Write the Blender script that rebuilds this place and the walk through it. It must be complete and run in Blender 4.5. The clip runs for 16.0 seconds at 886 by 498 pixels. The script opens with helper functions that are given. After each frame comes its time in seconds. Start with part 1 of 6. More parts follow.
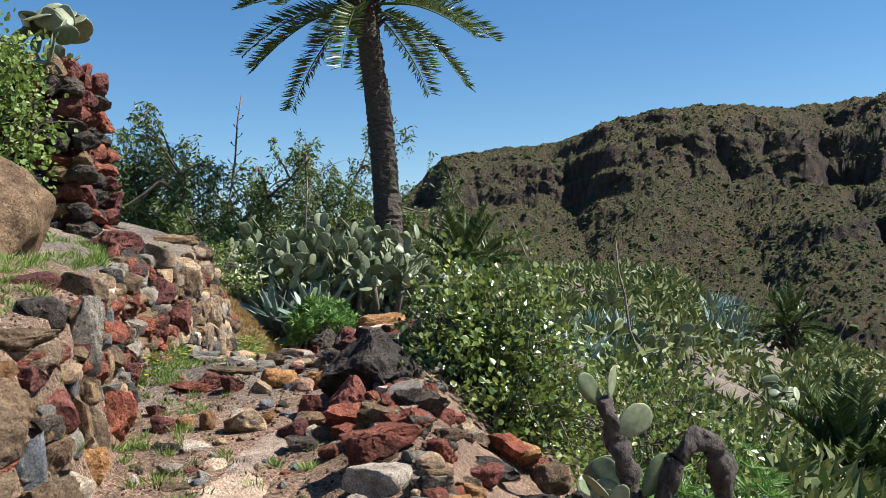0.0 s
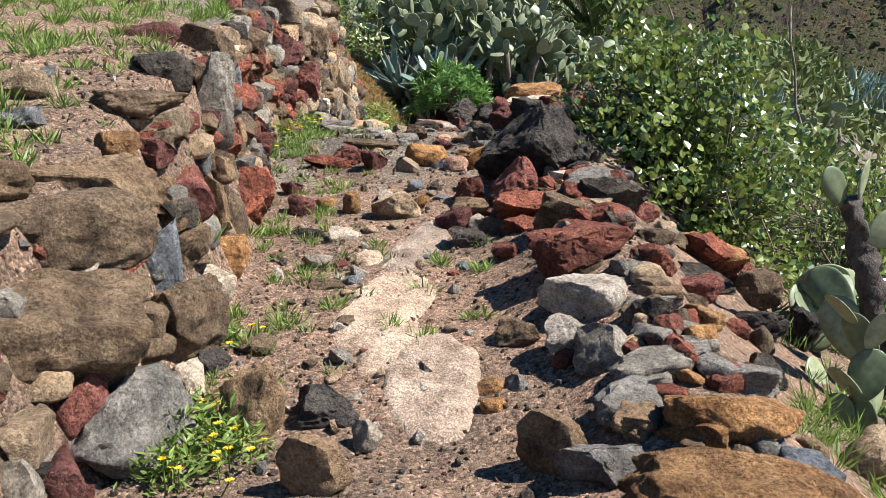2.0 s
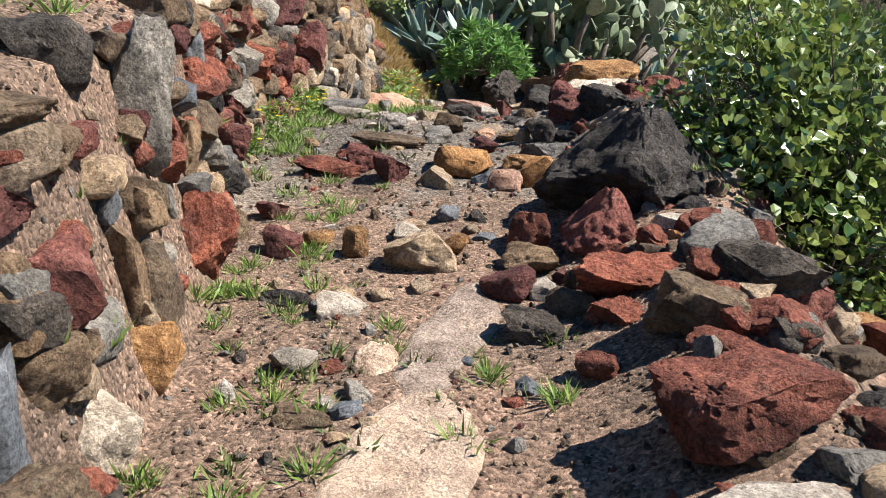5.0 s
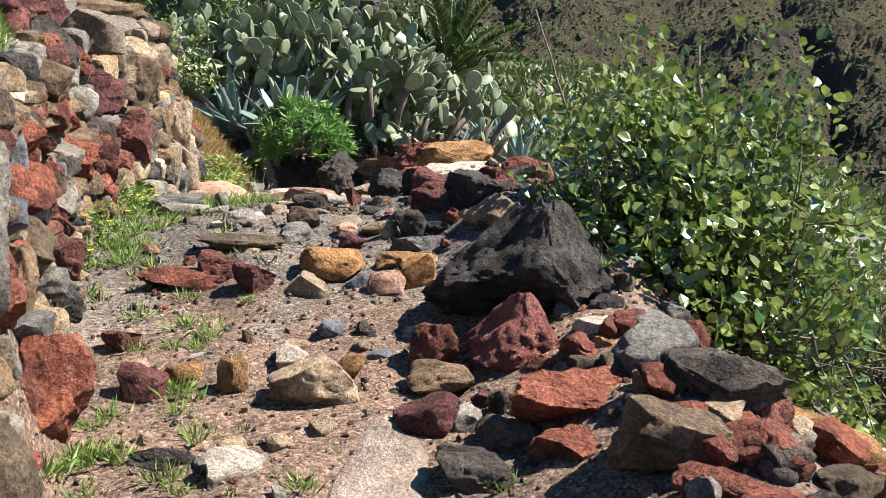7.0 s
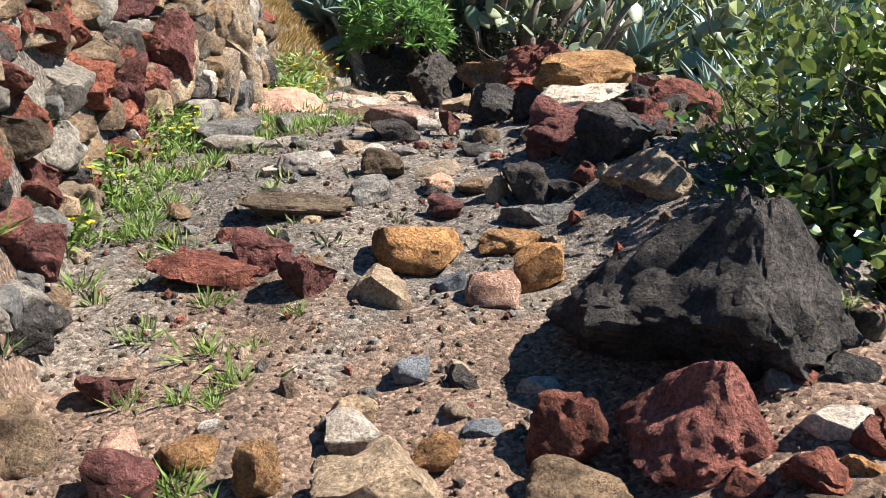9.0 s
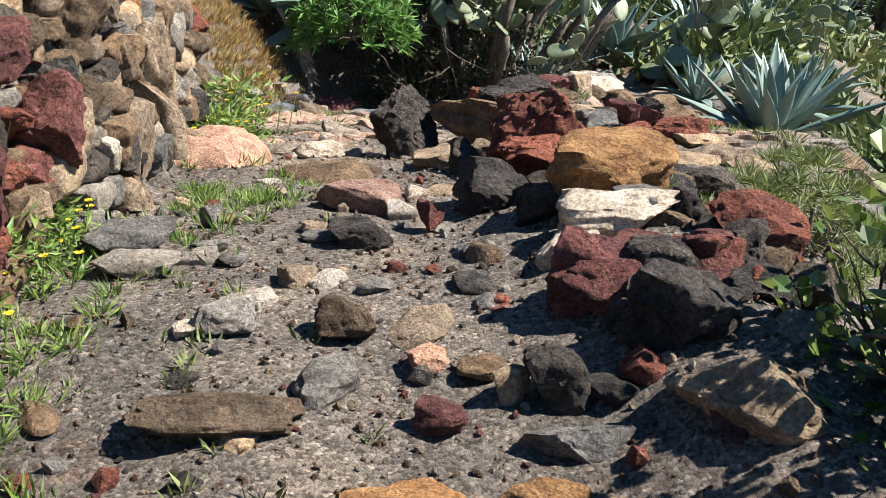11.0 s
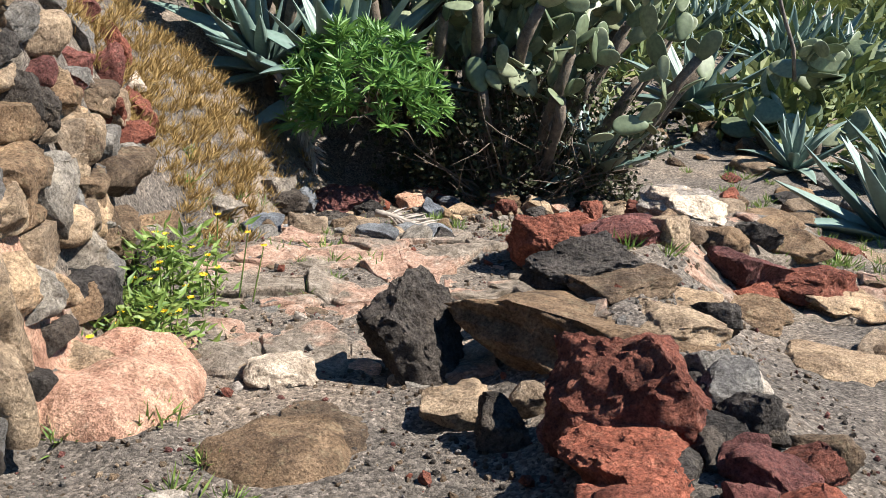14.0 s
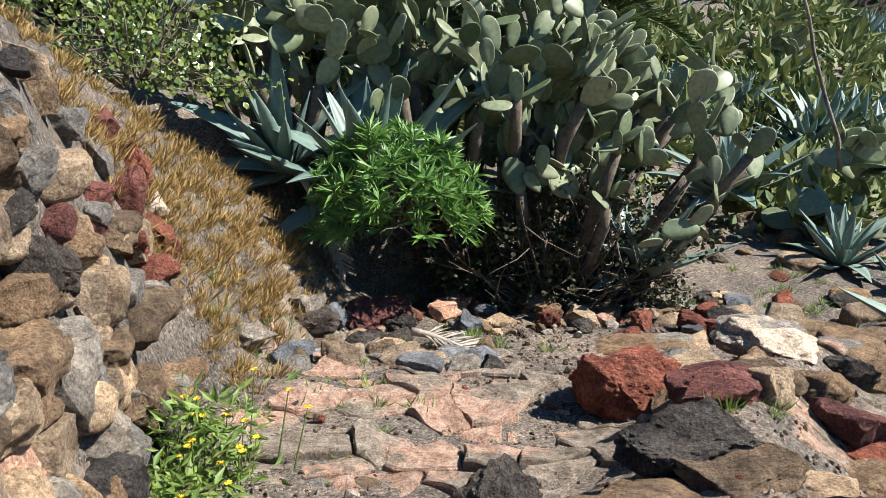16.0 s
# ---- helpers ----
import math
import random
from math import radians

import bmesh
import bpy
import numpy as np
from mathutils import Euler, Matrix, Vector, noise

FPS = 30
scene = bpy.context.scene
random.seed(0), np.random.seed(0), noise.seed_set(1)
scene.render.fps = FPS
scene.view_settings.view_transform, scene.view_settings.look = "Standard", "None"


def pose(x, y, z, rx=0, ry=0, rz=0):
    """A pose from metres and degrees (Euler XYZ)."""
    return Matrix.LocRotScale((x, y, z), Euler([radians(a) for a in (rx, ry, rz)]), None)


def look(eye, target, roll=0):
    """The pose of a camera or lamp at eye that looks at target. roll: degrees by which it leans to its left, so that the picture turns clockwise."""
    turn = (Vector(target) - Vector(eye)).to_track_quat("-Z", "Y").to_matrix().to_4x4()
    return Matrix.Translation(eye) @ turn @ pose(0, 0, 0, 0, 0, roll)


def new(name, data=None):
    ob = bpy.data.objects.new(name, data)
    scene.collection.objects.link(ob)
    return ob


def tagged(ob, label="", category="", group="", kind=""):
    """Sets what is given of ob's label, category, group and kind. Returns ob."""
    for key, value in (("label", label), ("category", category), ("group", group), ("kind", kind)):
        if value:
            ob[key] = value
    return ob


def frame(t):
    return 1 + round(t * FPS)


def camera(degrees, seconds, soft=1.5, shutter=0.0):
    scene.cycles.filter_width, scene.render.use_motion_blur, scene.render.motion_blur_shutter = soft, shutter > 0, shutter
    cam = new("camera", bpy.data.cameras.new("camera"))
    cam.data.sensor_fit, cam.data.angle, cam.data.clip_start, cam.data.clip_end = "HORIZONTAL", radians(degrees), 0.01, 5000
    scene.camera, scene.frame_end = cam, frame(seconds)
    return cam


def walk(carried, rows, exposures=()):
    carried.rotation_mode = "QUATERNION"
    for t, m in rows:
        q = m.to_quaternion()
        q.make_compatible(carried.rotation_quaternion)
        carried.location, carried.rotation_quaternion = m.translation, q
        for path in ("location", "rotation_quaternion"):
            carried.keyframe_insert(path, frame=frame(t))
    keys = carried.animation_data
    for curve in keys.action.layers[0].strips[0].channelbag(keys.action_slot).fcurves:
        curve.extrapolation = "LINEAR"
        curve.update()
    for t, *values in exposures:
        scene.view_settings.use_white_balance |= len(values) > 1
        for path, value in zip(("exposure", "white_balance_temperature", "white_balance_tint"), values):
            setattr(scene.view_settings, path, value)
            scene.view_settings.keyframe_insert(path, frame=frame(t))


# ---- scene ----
cam = camera(50.8, 16.0, 0.8)
PATH = [
    (0, (0.341, 0.226, 1.549), (0.274, 2.224, 1.619), -1.8),
    (0.5, (0.165, 0.468, 1.586), (0.155, 2.468, 1.592), -1.9),
    (1, (0.06, 0.695, 1.532), (0.027, 2.692, 1.418), -1.4),
    (1.5, (-0.043, 1.085, 1.522), (-0.192, 3.063, 1.262), -1.8),
    (2, (-0.201, 1.264, 1.525), (-0.485, 3.2, 1.11), -0.5),
    (2.5, (-0.379, 1.565, 1.529), (-0.673, 3.471, 1.001), 2.1),
    (3, (-0.438, 1.758, 1.612), (-0.757, 3.657, 1.073), 2.6),
    (3.5, (-0.35, 2.036, 1.635), (-0.777, 3.918, 1.11), 2.4),
    (3.7, (-0.302, 2.156, 1.643), (-0.763, 4.028, 1.112), 2.0),
    (5.8, (-0.793, 3.402, 1.596), (-0.985, 5.334, 1.117), 0.5),
    (6, (-0.814, 3.429, 1.62), (-0.988, 5.369, 1.167), 0.0),
    (6.5, (-0.912, 3.492, 1.642), (-0.97, 5.453, 1.255), -0.0),
    (7, (-0.989, 3.518, 1.673), (-0.881, 5.481, 1.304), 0.7),
    (7.5, (-0.907, 3.782, 1.623), (-0.721, 5.717, 1.153), 0.1),
    (8, (-0.824, 4.238, 1.682), (-0.749, 6.142, 1.075), -1.2),
    (8.5, (-0.88, 4.414, 1.746), (-0.934, 6.305, 1.097), -0.3),
    (9, (-1.034, 4.844, 1.782), (-1.13, 6.737, 1.145), 0.5),
    (9.2, (-1.074, 4.931, 1.832), (-1.175, 6.827, 1.205), 0.5),
    (11.3, (-1.223, 6.273, 2.101), (-1.191, 8.134, 1.369), 2.2),
    (11.5, (-1.199, 6.382, 2.127), (-1.165, 8.248, 1.407), 2.0),
    (11.8, (-1.126, 6.686, 2.167), (-1.154, 8.55, 1.441), 1.6),
    (12, (-1.1, 6.818, 2.203), (-1.162, 8.699, 1.526), 0.4),
    (12.5, (-1.078, 7.03, 2.277), (-1.129, 8.903, 1.577), 0.4),
    (13, (-1.155, 7.404, 2.259), (-1.079, 9.268, 1.537), 2.1),
    (13.5, (-1.219, 7.665, 2.323), (-1.144, 9.53, 1.603), 2.5),
    (14, (-1.175, 8.148, 2.35), (-1.256, 10.002, 1.604), 1.6),
    (14.5, (-1.233, 8.334, 2.46), (-1.491, 10.166, 1.7), 1.7),
    (15, (-1.4, 8.507, 2.465), (-1.681, 10.337, 1.708), 2.6),
    (15.5, (-1.502, 8.586, 2.517), (-1.665, 10.447, 1.804), 3.1),
    (16, (-1.478, 8.729, 2.514), (-1.562, 10.627, 1.89), 1.1),
]
walk(cam, [(t, look(eye, target, roll)) for t, eye, target, roll in PATH],
     [(0, 1.14), (2, 1.32), (4.5, 1.36), (6.5, 1.56), (8.5, 1.66), (9.5, 1.58), (11.3, 1.43), (14, 1.42), (16, 1.32)])

# ---------------------------------------------------------------- light
SUN_EL, SUN_AZ = radians(52), radians(92)      # azimuth clockwise from +y
world = bpy.data.worlds.new("world")
scene.world = world
world.use_nodes = True
wn = world.node_tree
sky = wn.nodes.new("ShaderNodeTexSky")
sky.sky_type, sky.sun_disc = "NISHITA", False
sky.sun_elevation, sky.sun_rotation = SUN_EL, SUN_AZ
sky.altitude, sky.air_density, sky.dust_density, sky.ozone_density = 300, 1.0, 0.0, 2.0
tone = wn.nodes.new("ShaderNodeHueSaturation")
tone.inputs["Saturation"].default_value = 1.3
wn.links.new(sky.outputs["Color"], tone.inputs["Color"])
wn.links.new(tone.outputs["Color"], wn.nodes["Background"].inputs["Color"])
wn.nodes["Background"].inputs["Strength"].default_value = 0.062
sun_data = bpy.data.lights.new("sun", "SUN")
sun_data.energy, sun_data.angle, sun_data.color = 5.0, radians(0.53), (1.0, 0.965, 0.91)
sun = new("sun", sun_data)
sun_dir = Vector((math.sin(SUN_AZ) * math.cos(SUN_EL), math.cos(SUN_AZ) * math.cos(SUN_EL), math.sin(SUN_EL)))
sun.matrix_world = look(sun_dir * 60, (0, 0, 0))


# ---------------------------------------------------------------- materials
def material(name):
    m = bpy.data.materials.new(name)
    m.use_nodes = True
    nt = m.node_tree
    return m, nt, nt.nodes["Principled BSDF"]


def tex(nt, kind, scale, vec=None, **kw):
    n = nt.nodes.new(kind)
    n.inputs["Scale"].default_value = scale
    for k, v in kw.items():
        n.inputs[k].default_value = v
    if vec is not None:
        nt.links.new(vec, n.inputs["Vector"])
    return n


def ramp(nt, fac, stops):
    r = nt.nodes.new("ShaderNodeValToRGB")
    while len(r.color_ramp.elements) < len(stops):
        r.color_ramp.elements.new(0.5)
    for e, (p, c) in zip(r.color_ramp.elements, stops):
        e.position, e.color = p, (*c, 1) if len(c) == 3 else c
    nt.links.new(fac, r.inputs["Fac"])
    return r.outputs["Color"]


def mix(nt, fac, a, b, mode="MIX"):
    n = nt.nodes.new("ShaderNodeMix")
    n.data_type, n.blend_type = "RGBA", mode
    for sock, v in ((n.inputs[0], fac), (n.inputs[6], a), (n.inputs[7], b)):
        if isinstance(v, (int, float)):
            sock.default_value = v
        elif isinstance(v, tuple):
            sock.default_value = (*v, 1)
        else:
            nt.links.new(v, sock)
    return n.outputs[2]


def math_node(nt, op, a, b=0.0):
    n = nt.nodes.new("ShaderNodeMath")
    n.operation = op
    for sock, v in ((n.inputs[0], a), (n.inputs[1], b)):
        if isinstance(v, (int, float)):
            sock.default_value = v
        else:
            nt.links.new(v, sock)
    return n.outputs[0]


def bump(nt, height, bsdf, strength, dist):
    b = nt.nodes.new("ShaderNodeBump")
    b.inputs["Strength"].default_value, b.inputs["Distance"].default_value = strength, dist
    nt.links.new(height, b.inputs["Height"])
    nt.links.new(b.outputs["Normal"], bsdf.inputs["Normal"])


def position(nt):
    return nt.nodes.new("ShaderNodeNewGeometry").outputs["Position"]


GREY = lambda v: (v, v, v)


def stone_material(name, dark, light, lichen, pits=0.6, lichen_amount=0.3, grain=55):
    """Weathered volcanic stone: mottled colour, vesicles of two sizes, lichen and dust."""
    m, nt, b = material(name)
    p = position(nt)
    big = tex(nt, "ShaderNodeTexNoise", 8, p, Detail=7, Roughness=0.72)
    col = ramp(nt, big.outputs["Fac"], [(0.34, dark), (0.64, light)])
    fine = tex(nt, "ShaderNodeTexNoise", grain * 1.5, p, Detail=5, Roughness=0.8)
    col = mix(nt, 1.0, col, ramp(nt, fine.outputs["Fac"], [(0.33, GREY(0.42)), (0.5, GREY(1.2)), (0.66, GREY(1.95))]), "MULTIPLY")
    spot = tex(nt, "ShaderNodeTexNoise", 19, p, Detail=7, Roughness=0.8)
    where = ramp(nt, spot.outputs["Fac"], [(0.54, GREY(0)), (0.66, GREY(lichen_amount))])
    col = mix(nt, where, col, lichen)
    stain = tex(nt, "ShaderNodeTexNoise", 4.2, p, Detail=6, Roughness=0.75)
    col = mix(nt, 1.0, col, ramp(nt, stain.outputs["Fac"], [(0.36, (0.66, 0.63, 0.6)), (0.52, GREY(1.12)), (0.68, (1.36, 1.33, 1.26))]), "MULTIPLY")
    info = nt.nodes.new("ShaderNodeObjectInfo")
    col = mix(nt, 1.0, col, ramp(nt, info.outputs["Random"], [(0, (0.72, 0.72, 0.74)), (0.5, (1.06, 1.03, 0.99)), (1, (1.4, 1.28, 1.14))]), "MULTIPLY")
    nt.links.new(col, b.inputs["Base Color"])
    b.inputs["Roughness"].default_value = 0.94
    b.inputs["Specular IOR Level"].default_value = 0.2
    pore = tex(nt, "ShaderNodeTexVoronoi", grain * 1.5, p)
    vesicle = tex(nt, "ShaderNodeTexVoronoi", grain * 0.55, p)
    patchy = ramp(nt, spot.outputs["Fac"], [(0.38, GREY(0.15)), (0.56, GREY(1))])
    hole = mix(nt, 1.0, ramp(nt, pore.outputs["Distance"], [(0.1, GREY(0)), (0.45, GREY(1))]), patchy, "MULTIPLY")
    pocket = ramp(nt, vesicle.outputs["Distance"], [(0.08, GREY(0)), (0.5, GREY(1))])
    h = math_node(nt, "ADD", math_node(nt, "MULTIPLY", hole, pits * 0.8), math_node(nt, "MULTIPLY", fine.outputs["Fac"], 1.5))
    h = math_node(nt, "ADD", h, math_node(nt, "MULTIPLY", pocket, pits * 1.5))
    bump(nt, math_node(nt, "ADD", h, math_node(nt, "MULTIPLY", spot.outputs["Fac"], 2.4)), b, 0.9, 0.010)
    return m


ROCK = {
    "red": stone_material("red_scoria", (0.075, 0.025, 0.018), (0.215, 0.078, 0.052), (0.24, 0.15, 0.105), 1.0),
    "maroon": stone_material("maroon_scoria", (0.06, 0.024, 0.022), (0.165, 0.066, 0.056), (0.21, 0.15, 0.12), 0.9),
    "dark": stone_material("black_scoria", (0.013, 0.012, 0.011), (0.075, 0.065, 0.058), (0.14, 0.125, 0.1), 1.0, 0.4),
    "grey": stone_material("grey_basalt", (0.075, 0.07, 0.064), (0.215, 0.198, 0.175), (0.34, 0.315, 0.265), 0.4, 0.5),
    "slate": stone_material("blue_grey_basalt", (0.055, 0.06, 0.068), (0.135, 0.145, 0.16), (0.24, 0.24, 0.225), 0.15, 0.3),
    "brown": stone_material("brown_tuff", (0.058, 0.04, 0.027), (0.165, 0.116, 0.075), (0.2, 0.18, 0.118), 0.6, 0.5),
    "ochre": stone_material("ochre_tuff", (0.12, 0.058, 0.024), (0.31, 0.175, 0.078), (0.25, 0.18, 0.11), 0.8, 0.4),
    "tan": stone_material("tan_tuff", (0.13, 0.094, 0.064), (0.34, 0.255, 0.172), (0.2, 0.165, 0.125), 0.5, 0.7),
    "pale": stone_material("pale_tuff", (0.2, 0.172, 0.142), (0.46, 0.4, 0.335), (0.2, 0.175, 0.15), 0.45, 0.5),
    "slab": stone_material("worn_tuff", (0.24, 0.178, 0.138), (0.44, 0.345, 0.275), (0.2, 0.16, 0.13), 0.7, 0.6, 80),
    "pink": stone_material("pink_tuff", (0.2, 0.108, 0.078), (0.42, 0.265, 0.195), (0.52, 0.42, 0.33), 0.6, 0.6),
}


def soil_material():
    """Reddish earth low on the trail, dark grey cinder further up, both full of grit."""
    m, nt, b = material("volcanic_soil")
    p = position(nt)
    big = tex(nt, "ShaderNodeTexNoise", 1.3, p, Detail=8, Roughness=0.7)
    red = ramp(nt, big.outputs["Fac"], [(0.34, (0.085, 0.06, 0.045)), (0.48, (0.15, 0.1, 0.07)), (0.58, (0.185, 0.118, 0.082)), (0.68, (0.215, 0.13, 0.09))])
    cinder = ramp(nt, big.outputs["Fac"], [(0.34, (0.07, 0.06, 0.05)), (0.5, (0.118, 0.098, 0.08)), (0.66, (0.18, 0.14, 0.105))])
    sep = nt.nodes.new("ShaderNodeSeparateXYZ")
    nt.links.new(p, sep.inputs[0])
    along = math_node(nt, "ADD", math_node(nt, "MULTIPLY", sep.outputs["Y"], 0.1), math_node(nt, "MULTIPLY", big.outputs["Fac"], 0.5))
    col = mix(nt, ramp(nt, along, [(0.97, GREY(0)), (1.24, GREY(1))]), red, cinder)
    mid = tex(nt, "ShaderNodeTexNoise", 34, p, Detail=7, Roughness=0.85)
    col = mix(nt, 1.0, col, ramp(nt, mid.outputs["Fac"], [(0.32, GREY(0.34)), (0.5, GREY(1.02)), (0.66, GREY(1.65))]), "MULTIPLY")
    cell = tex(nt, "ShaderNodeTexVoronoi", 95, p)
    grit = nt.nodes.new("ShaderNodeSeparateColor")
    nt.links.new(cell.outputs["Color"], grit.inputs[0])
    col = mix(nt, 1.0, col, ramp(nt, grit.outputs[0], [(0.0, GREY(0.5)), (0.55, GREY(1.25)), (0.9, GREY(1.6)), (1.0, GREY(2.6))]), "MULTIPLY")
    nt.links.new(col, b.inputs["Base Color"])
    b.inputs["Roughness"].default_value = 0.95
    b.inputs["Specular IOR Level"].default_value = 0.2
    h = math_node(nt, "ADD", math_node(nt, "MULTIPLY", mid.outputs["Fac"], 1.3), math_node(nt, "MULTIPLY", grit.outputs[1], 0.4))
    h = math_node(nt, "SUBTRACT", h, math_node(nt, "MULTIPLY", cell.outputs["Distance"], 0.5))
    bump(nt, h, b, 0.9, 0.013)
    return m


def bedrock_material():
    """Cracked grey-brown bedrock with broken salmon-pink patches."""
    m, nt, b = material("bedrock_tuff")
    p = position(nt)
    patch_noise = tex(nt, "ShaderNodeTexNoise", 1.5, p, Detail=7, Roughness=0.66)
    n = tex(nt, "ShaderNodeTexNoise", 13, p, Detail=8, Roughness=0.75)
    grey = ramp(nt, n.outputs["Fac"], [(0.34, (0.11, 0.09, 0.07)), (0.52, (0.275, 0.222, 0.17)), (0.66, (0.41, 0.34, 0.27))])
    salmon = ramp(nt, n.outputs["Fac"], [(0.34, (0.24, 0.14, 0.1)), (0.5, (0.47, 0.285, 0.2)), (0.66, (0.58, 0.43, 0.33))])
    col = mix(nt, ramp(nt, patch_noise.outputs["Fac"], [(0.51, GREY(0)), (0.58, GREY(0.95))]), grey, salmon)
    fine = tex(nt, "ShaderNodeTexNoise", 75, p, Detail=5, Roughness=0.8)
    col = mix(nt, 1.0, col, ramp(nt, fine.outputs["Fac"], [(0.33, GREY(0.45)), (0.5, GREY(1)), (0.66, GREY(1.45))]), "MULTIPLY")
    nt.links.new(col, b.inputs["Base Color"])
    b.inputs["Roughness"].default_value = 0.93
    b.inputs["Specular IOR Level"].default_value = 0.2
    bump(nt, math_node(nt, "ADD", math_node(nt, "MULTIPLY", n.outputs["Fac"], 2.2), fine.outputs["Fac"]), b, 1.0, 0.02)
    return m


def leaf_material(name, a, b_, gloss=0.45, through_light=0.25, spec=0.4, spread=0.25):
    """Leaves that vary from piece to piece and let some light through."""
    m, nt, b = material(name)
    geo = nt.nodes.new("ShaderNodeNewGeometry")
    info = nt.nodes.new("ShaderNodeObjectInfo")
    rnd = math_node(nt, "FRACT", math_node(nt, "ADD", geo.outputs["Random Per Island"], info.outputs["Random"]))
    col = ramp(nt, rnd, [(0.0, a), (1.0, b_)])
    n = tex(nt, "ShaderNodeTexNoise", 30, geo.outputs["Position"], Detail=4)
    col = mix(nt, 1.0, col, ramp(nt, n.outputs["Fac"], [(0.3, GREY(1 - spread)), (0.7, GREY(1 + spread))]), "MULTIPLY")
    nt.links.new(col, b.inputs["Base Color"])
    b.inputs["Roughness"].default_value = gloss
    b.inputs["Specular IOR Level"].default_value = spec
    if through_light:
        tr = nt.nodes.new("ShaderNodeBsdfTranslucent")
        nt.links.new(col, tr.inputs["Color"])
        mx = nt.nodes.new("ShaderNodeMixShader")
        mx.inputs[0].default_value = through_light
        nt.links.new(b.outputs[0], mx.inputs[1])
        nt.links.new(tr.outputs[0], mx.inputs[2])
        nt.links.new(mx.outputs[0], nt.nodes["Material Output"].inputs["Surface"])
    return m


def bark_material(name, a, b_, scale=14, squash=6.0, strength=0.9):
    m, nt, b = material(name)
    mp = nt.nodes.new("ShaderNodeMapping")
    nt.links.new(position(nt), mp.inputs["Vector"])
    mp.inputs["Scale"].default_value = (1, 1, squash)
    n = tex(nt, "ShaderNodeTexNoise", scale, mp.outputs["Vector"], Detail=6, Roughness=0.7)
    nt.links.new(ramp(nt, n.outputs["Fac"], [(0.35, a), (0.68, b_)]), b.inputs["Base Color"])
    b.inputs["Roughness"].default_value = 0.9
    bump(nt, n.outputs["Fac"], b, strength, 0.03)
    return m


SOIL = soil_material()
BEDROCK = bedrock_material()
PAD = leaf_material("cactus_pad", (0.075, 0.105, 0.052), (0.225, 0.245, 0.145), 0.5, 0.0, 0.4, 0.25)
AGAVE = leaf_material("agave_leaf", (0.085, 0.135, 0.115), (0.165, 0.225, 0.185), 0.45, 0.0, 0.5, 0.15)
BUSH = leaf_material("bush_leaf", (0.038, 0.085, 0.015), (0.22, 0.26, 0.065), 0.25, 0.3, 0.85)
BROOM = leaf_material("broom_leaf", (0.06, 0.085, 0.02), (0.2, 0.23, 0.06), 0.5, 0.3)
SHRUB = leaf_material("shrub_leaf", (0.07, 0.165, 0.035), (0.165, 0.29, 0.065), 0.45, 0.3)
WEED = leaf_material("weed_leaf", (0.09, 0.16, 0.03), (0.22, 0.29, 0.07), 0.5, 0.35)
DRY = leaf_material("dry_grass", (0.2, 0.125, 0.045), (0.37, 0.25, 0.095), 0.8, 0.2, 0.2)
FROND = leaf_material("palm_leaflet", (0.045, 0.075, 0.02), (0.11, 0.15, 0.045), 0.4, 0.2)
DEADFROND = leaf_material("dead_palm_leaf", (0.26, 0.22, 0.18), (0.42, 0.36, 0.30), 0.8, 0.1)
PEPPER = leaf_material("pepper_tree_leaf", (0.05, 0.085, 0.022), (0.14, 0.18, 0.052), 0.5, 0.3)
# far darker than the other leaves: the colour carries the shade under the cacti
SHADED_THICKET = leaf_material("shaded_thicket_leaf", (0.02, 0.026, 0.012), (0.075, 0.08, 0.038), 0.7, 0.1, 0.2)
SCRUB = leaf_material("scrub_leaf", (0.05, 0.085, 0.026), (0.19, 0.205, 0.065), 0.6, 0.15)
MSCRUB = leaf_material("mountain_scrub_leaf", (0.022, 0.032, 0.013), (0.055, 0.066, 0.026), 0.8, 0.0, 0.1)
PETAL = leaf_material("yellow_petal", (0.75, 0.52, 0.02), (0.85, 0.65, 0.05), 0.6, 0.2)
BARK = bark_material("palm_bark", (0.022, 0.018, 0.014), (0.085, 0.068, 0.05), 9, 5.0, 1.0)
WOOD = bark_material("grey_dead_wood", (0.07, 0.055, 0.045), (0.24, 0.20, 0.165), 16, 0.5, 1.0)
TWIG = bark_material("twig", (0.06, 0.045, 0.032), (0.16, 0.125, 0.09), 20, 1.0, 0.5)


# ---------------------------------------------------------------- shape helpers
def mesh_from(name, verts, faces, mat, smooth=False):
    me = bpy.data.meshes.new(name)
    me.from_pydata([tuple(v) for v in verts], [], faces)
    me.materials.append(mat)
    if smooth:
        me.shade_smooth()
    return me


def part(name, me, parent=None, m=None, label=""):
    """Links one mesh as an object, under its thing where one is given."""
    ob = new(name, me)
    ob.parent = parent
    if m is not None:
        ob.matrix_local = m
    if label:
        ob["label"] = label
    return ob


def empty(name, x, y, z):
    ob = new(name)
    ob.location = (x, y, z)
    ob.empty_display_size = 0.1
    return ob


def knots(x, xs, ys):
    """Smoothed interpolation through knots."""
    return (np.interp(x, xs, ys) * 2 + np.interp(x - 0.25, xs, ys) + np.interp(x + 0.25, xs, ys)) / 4


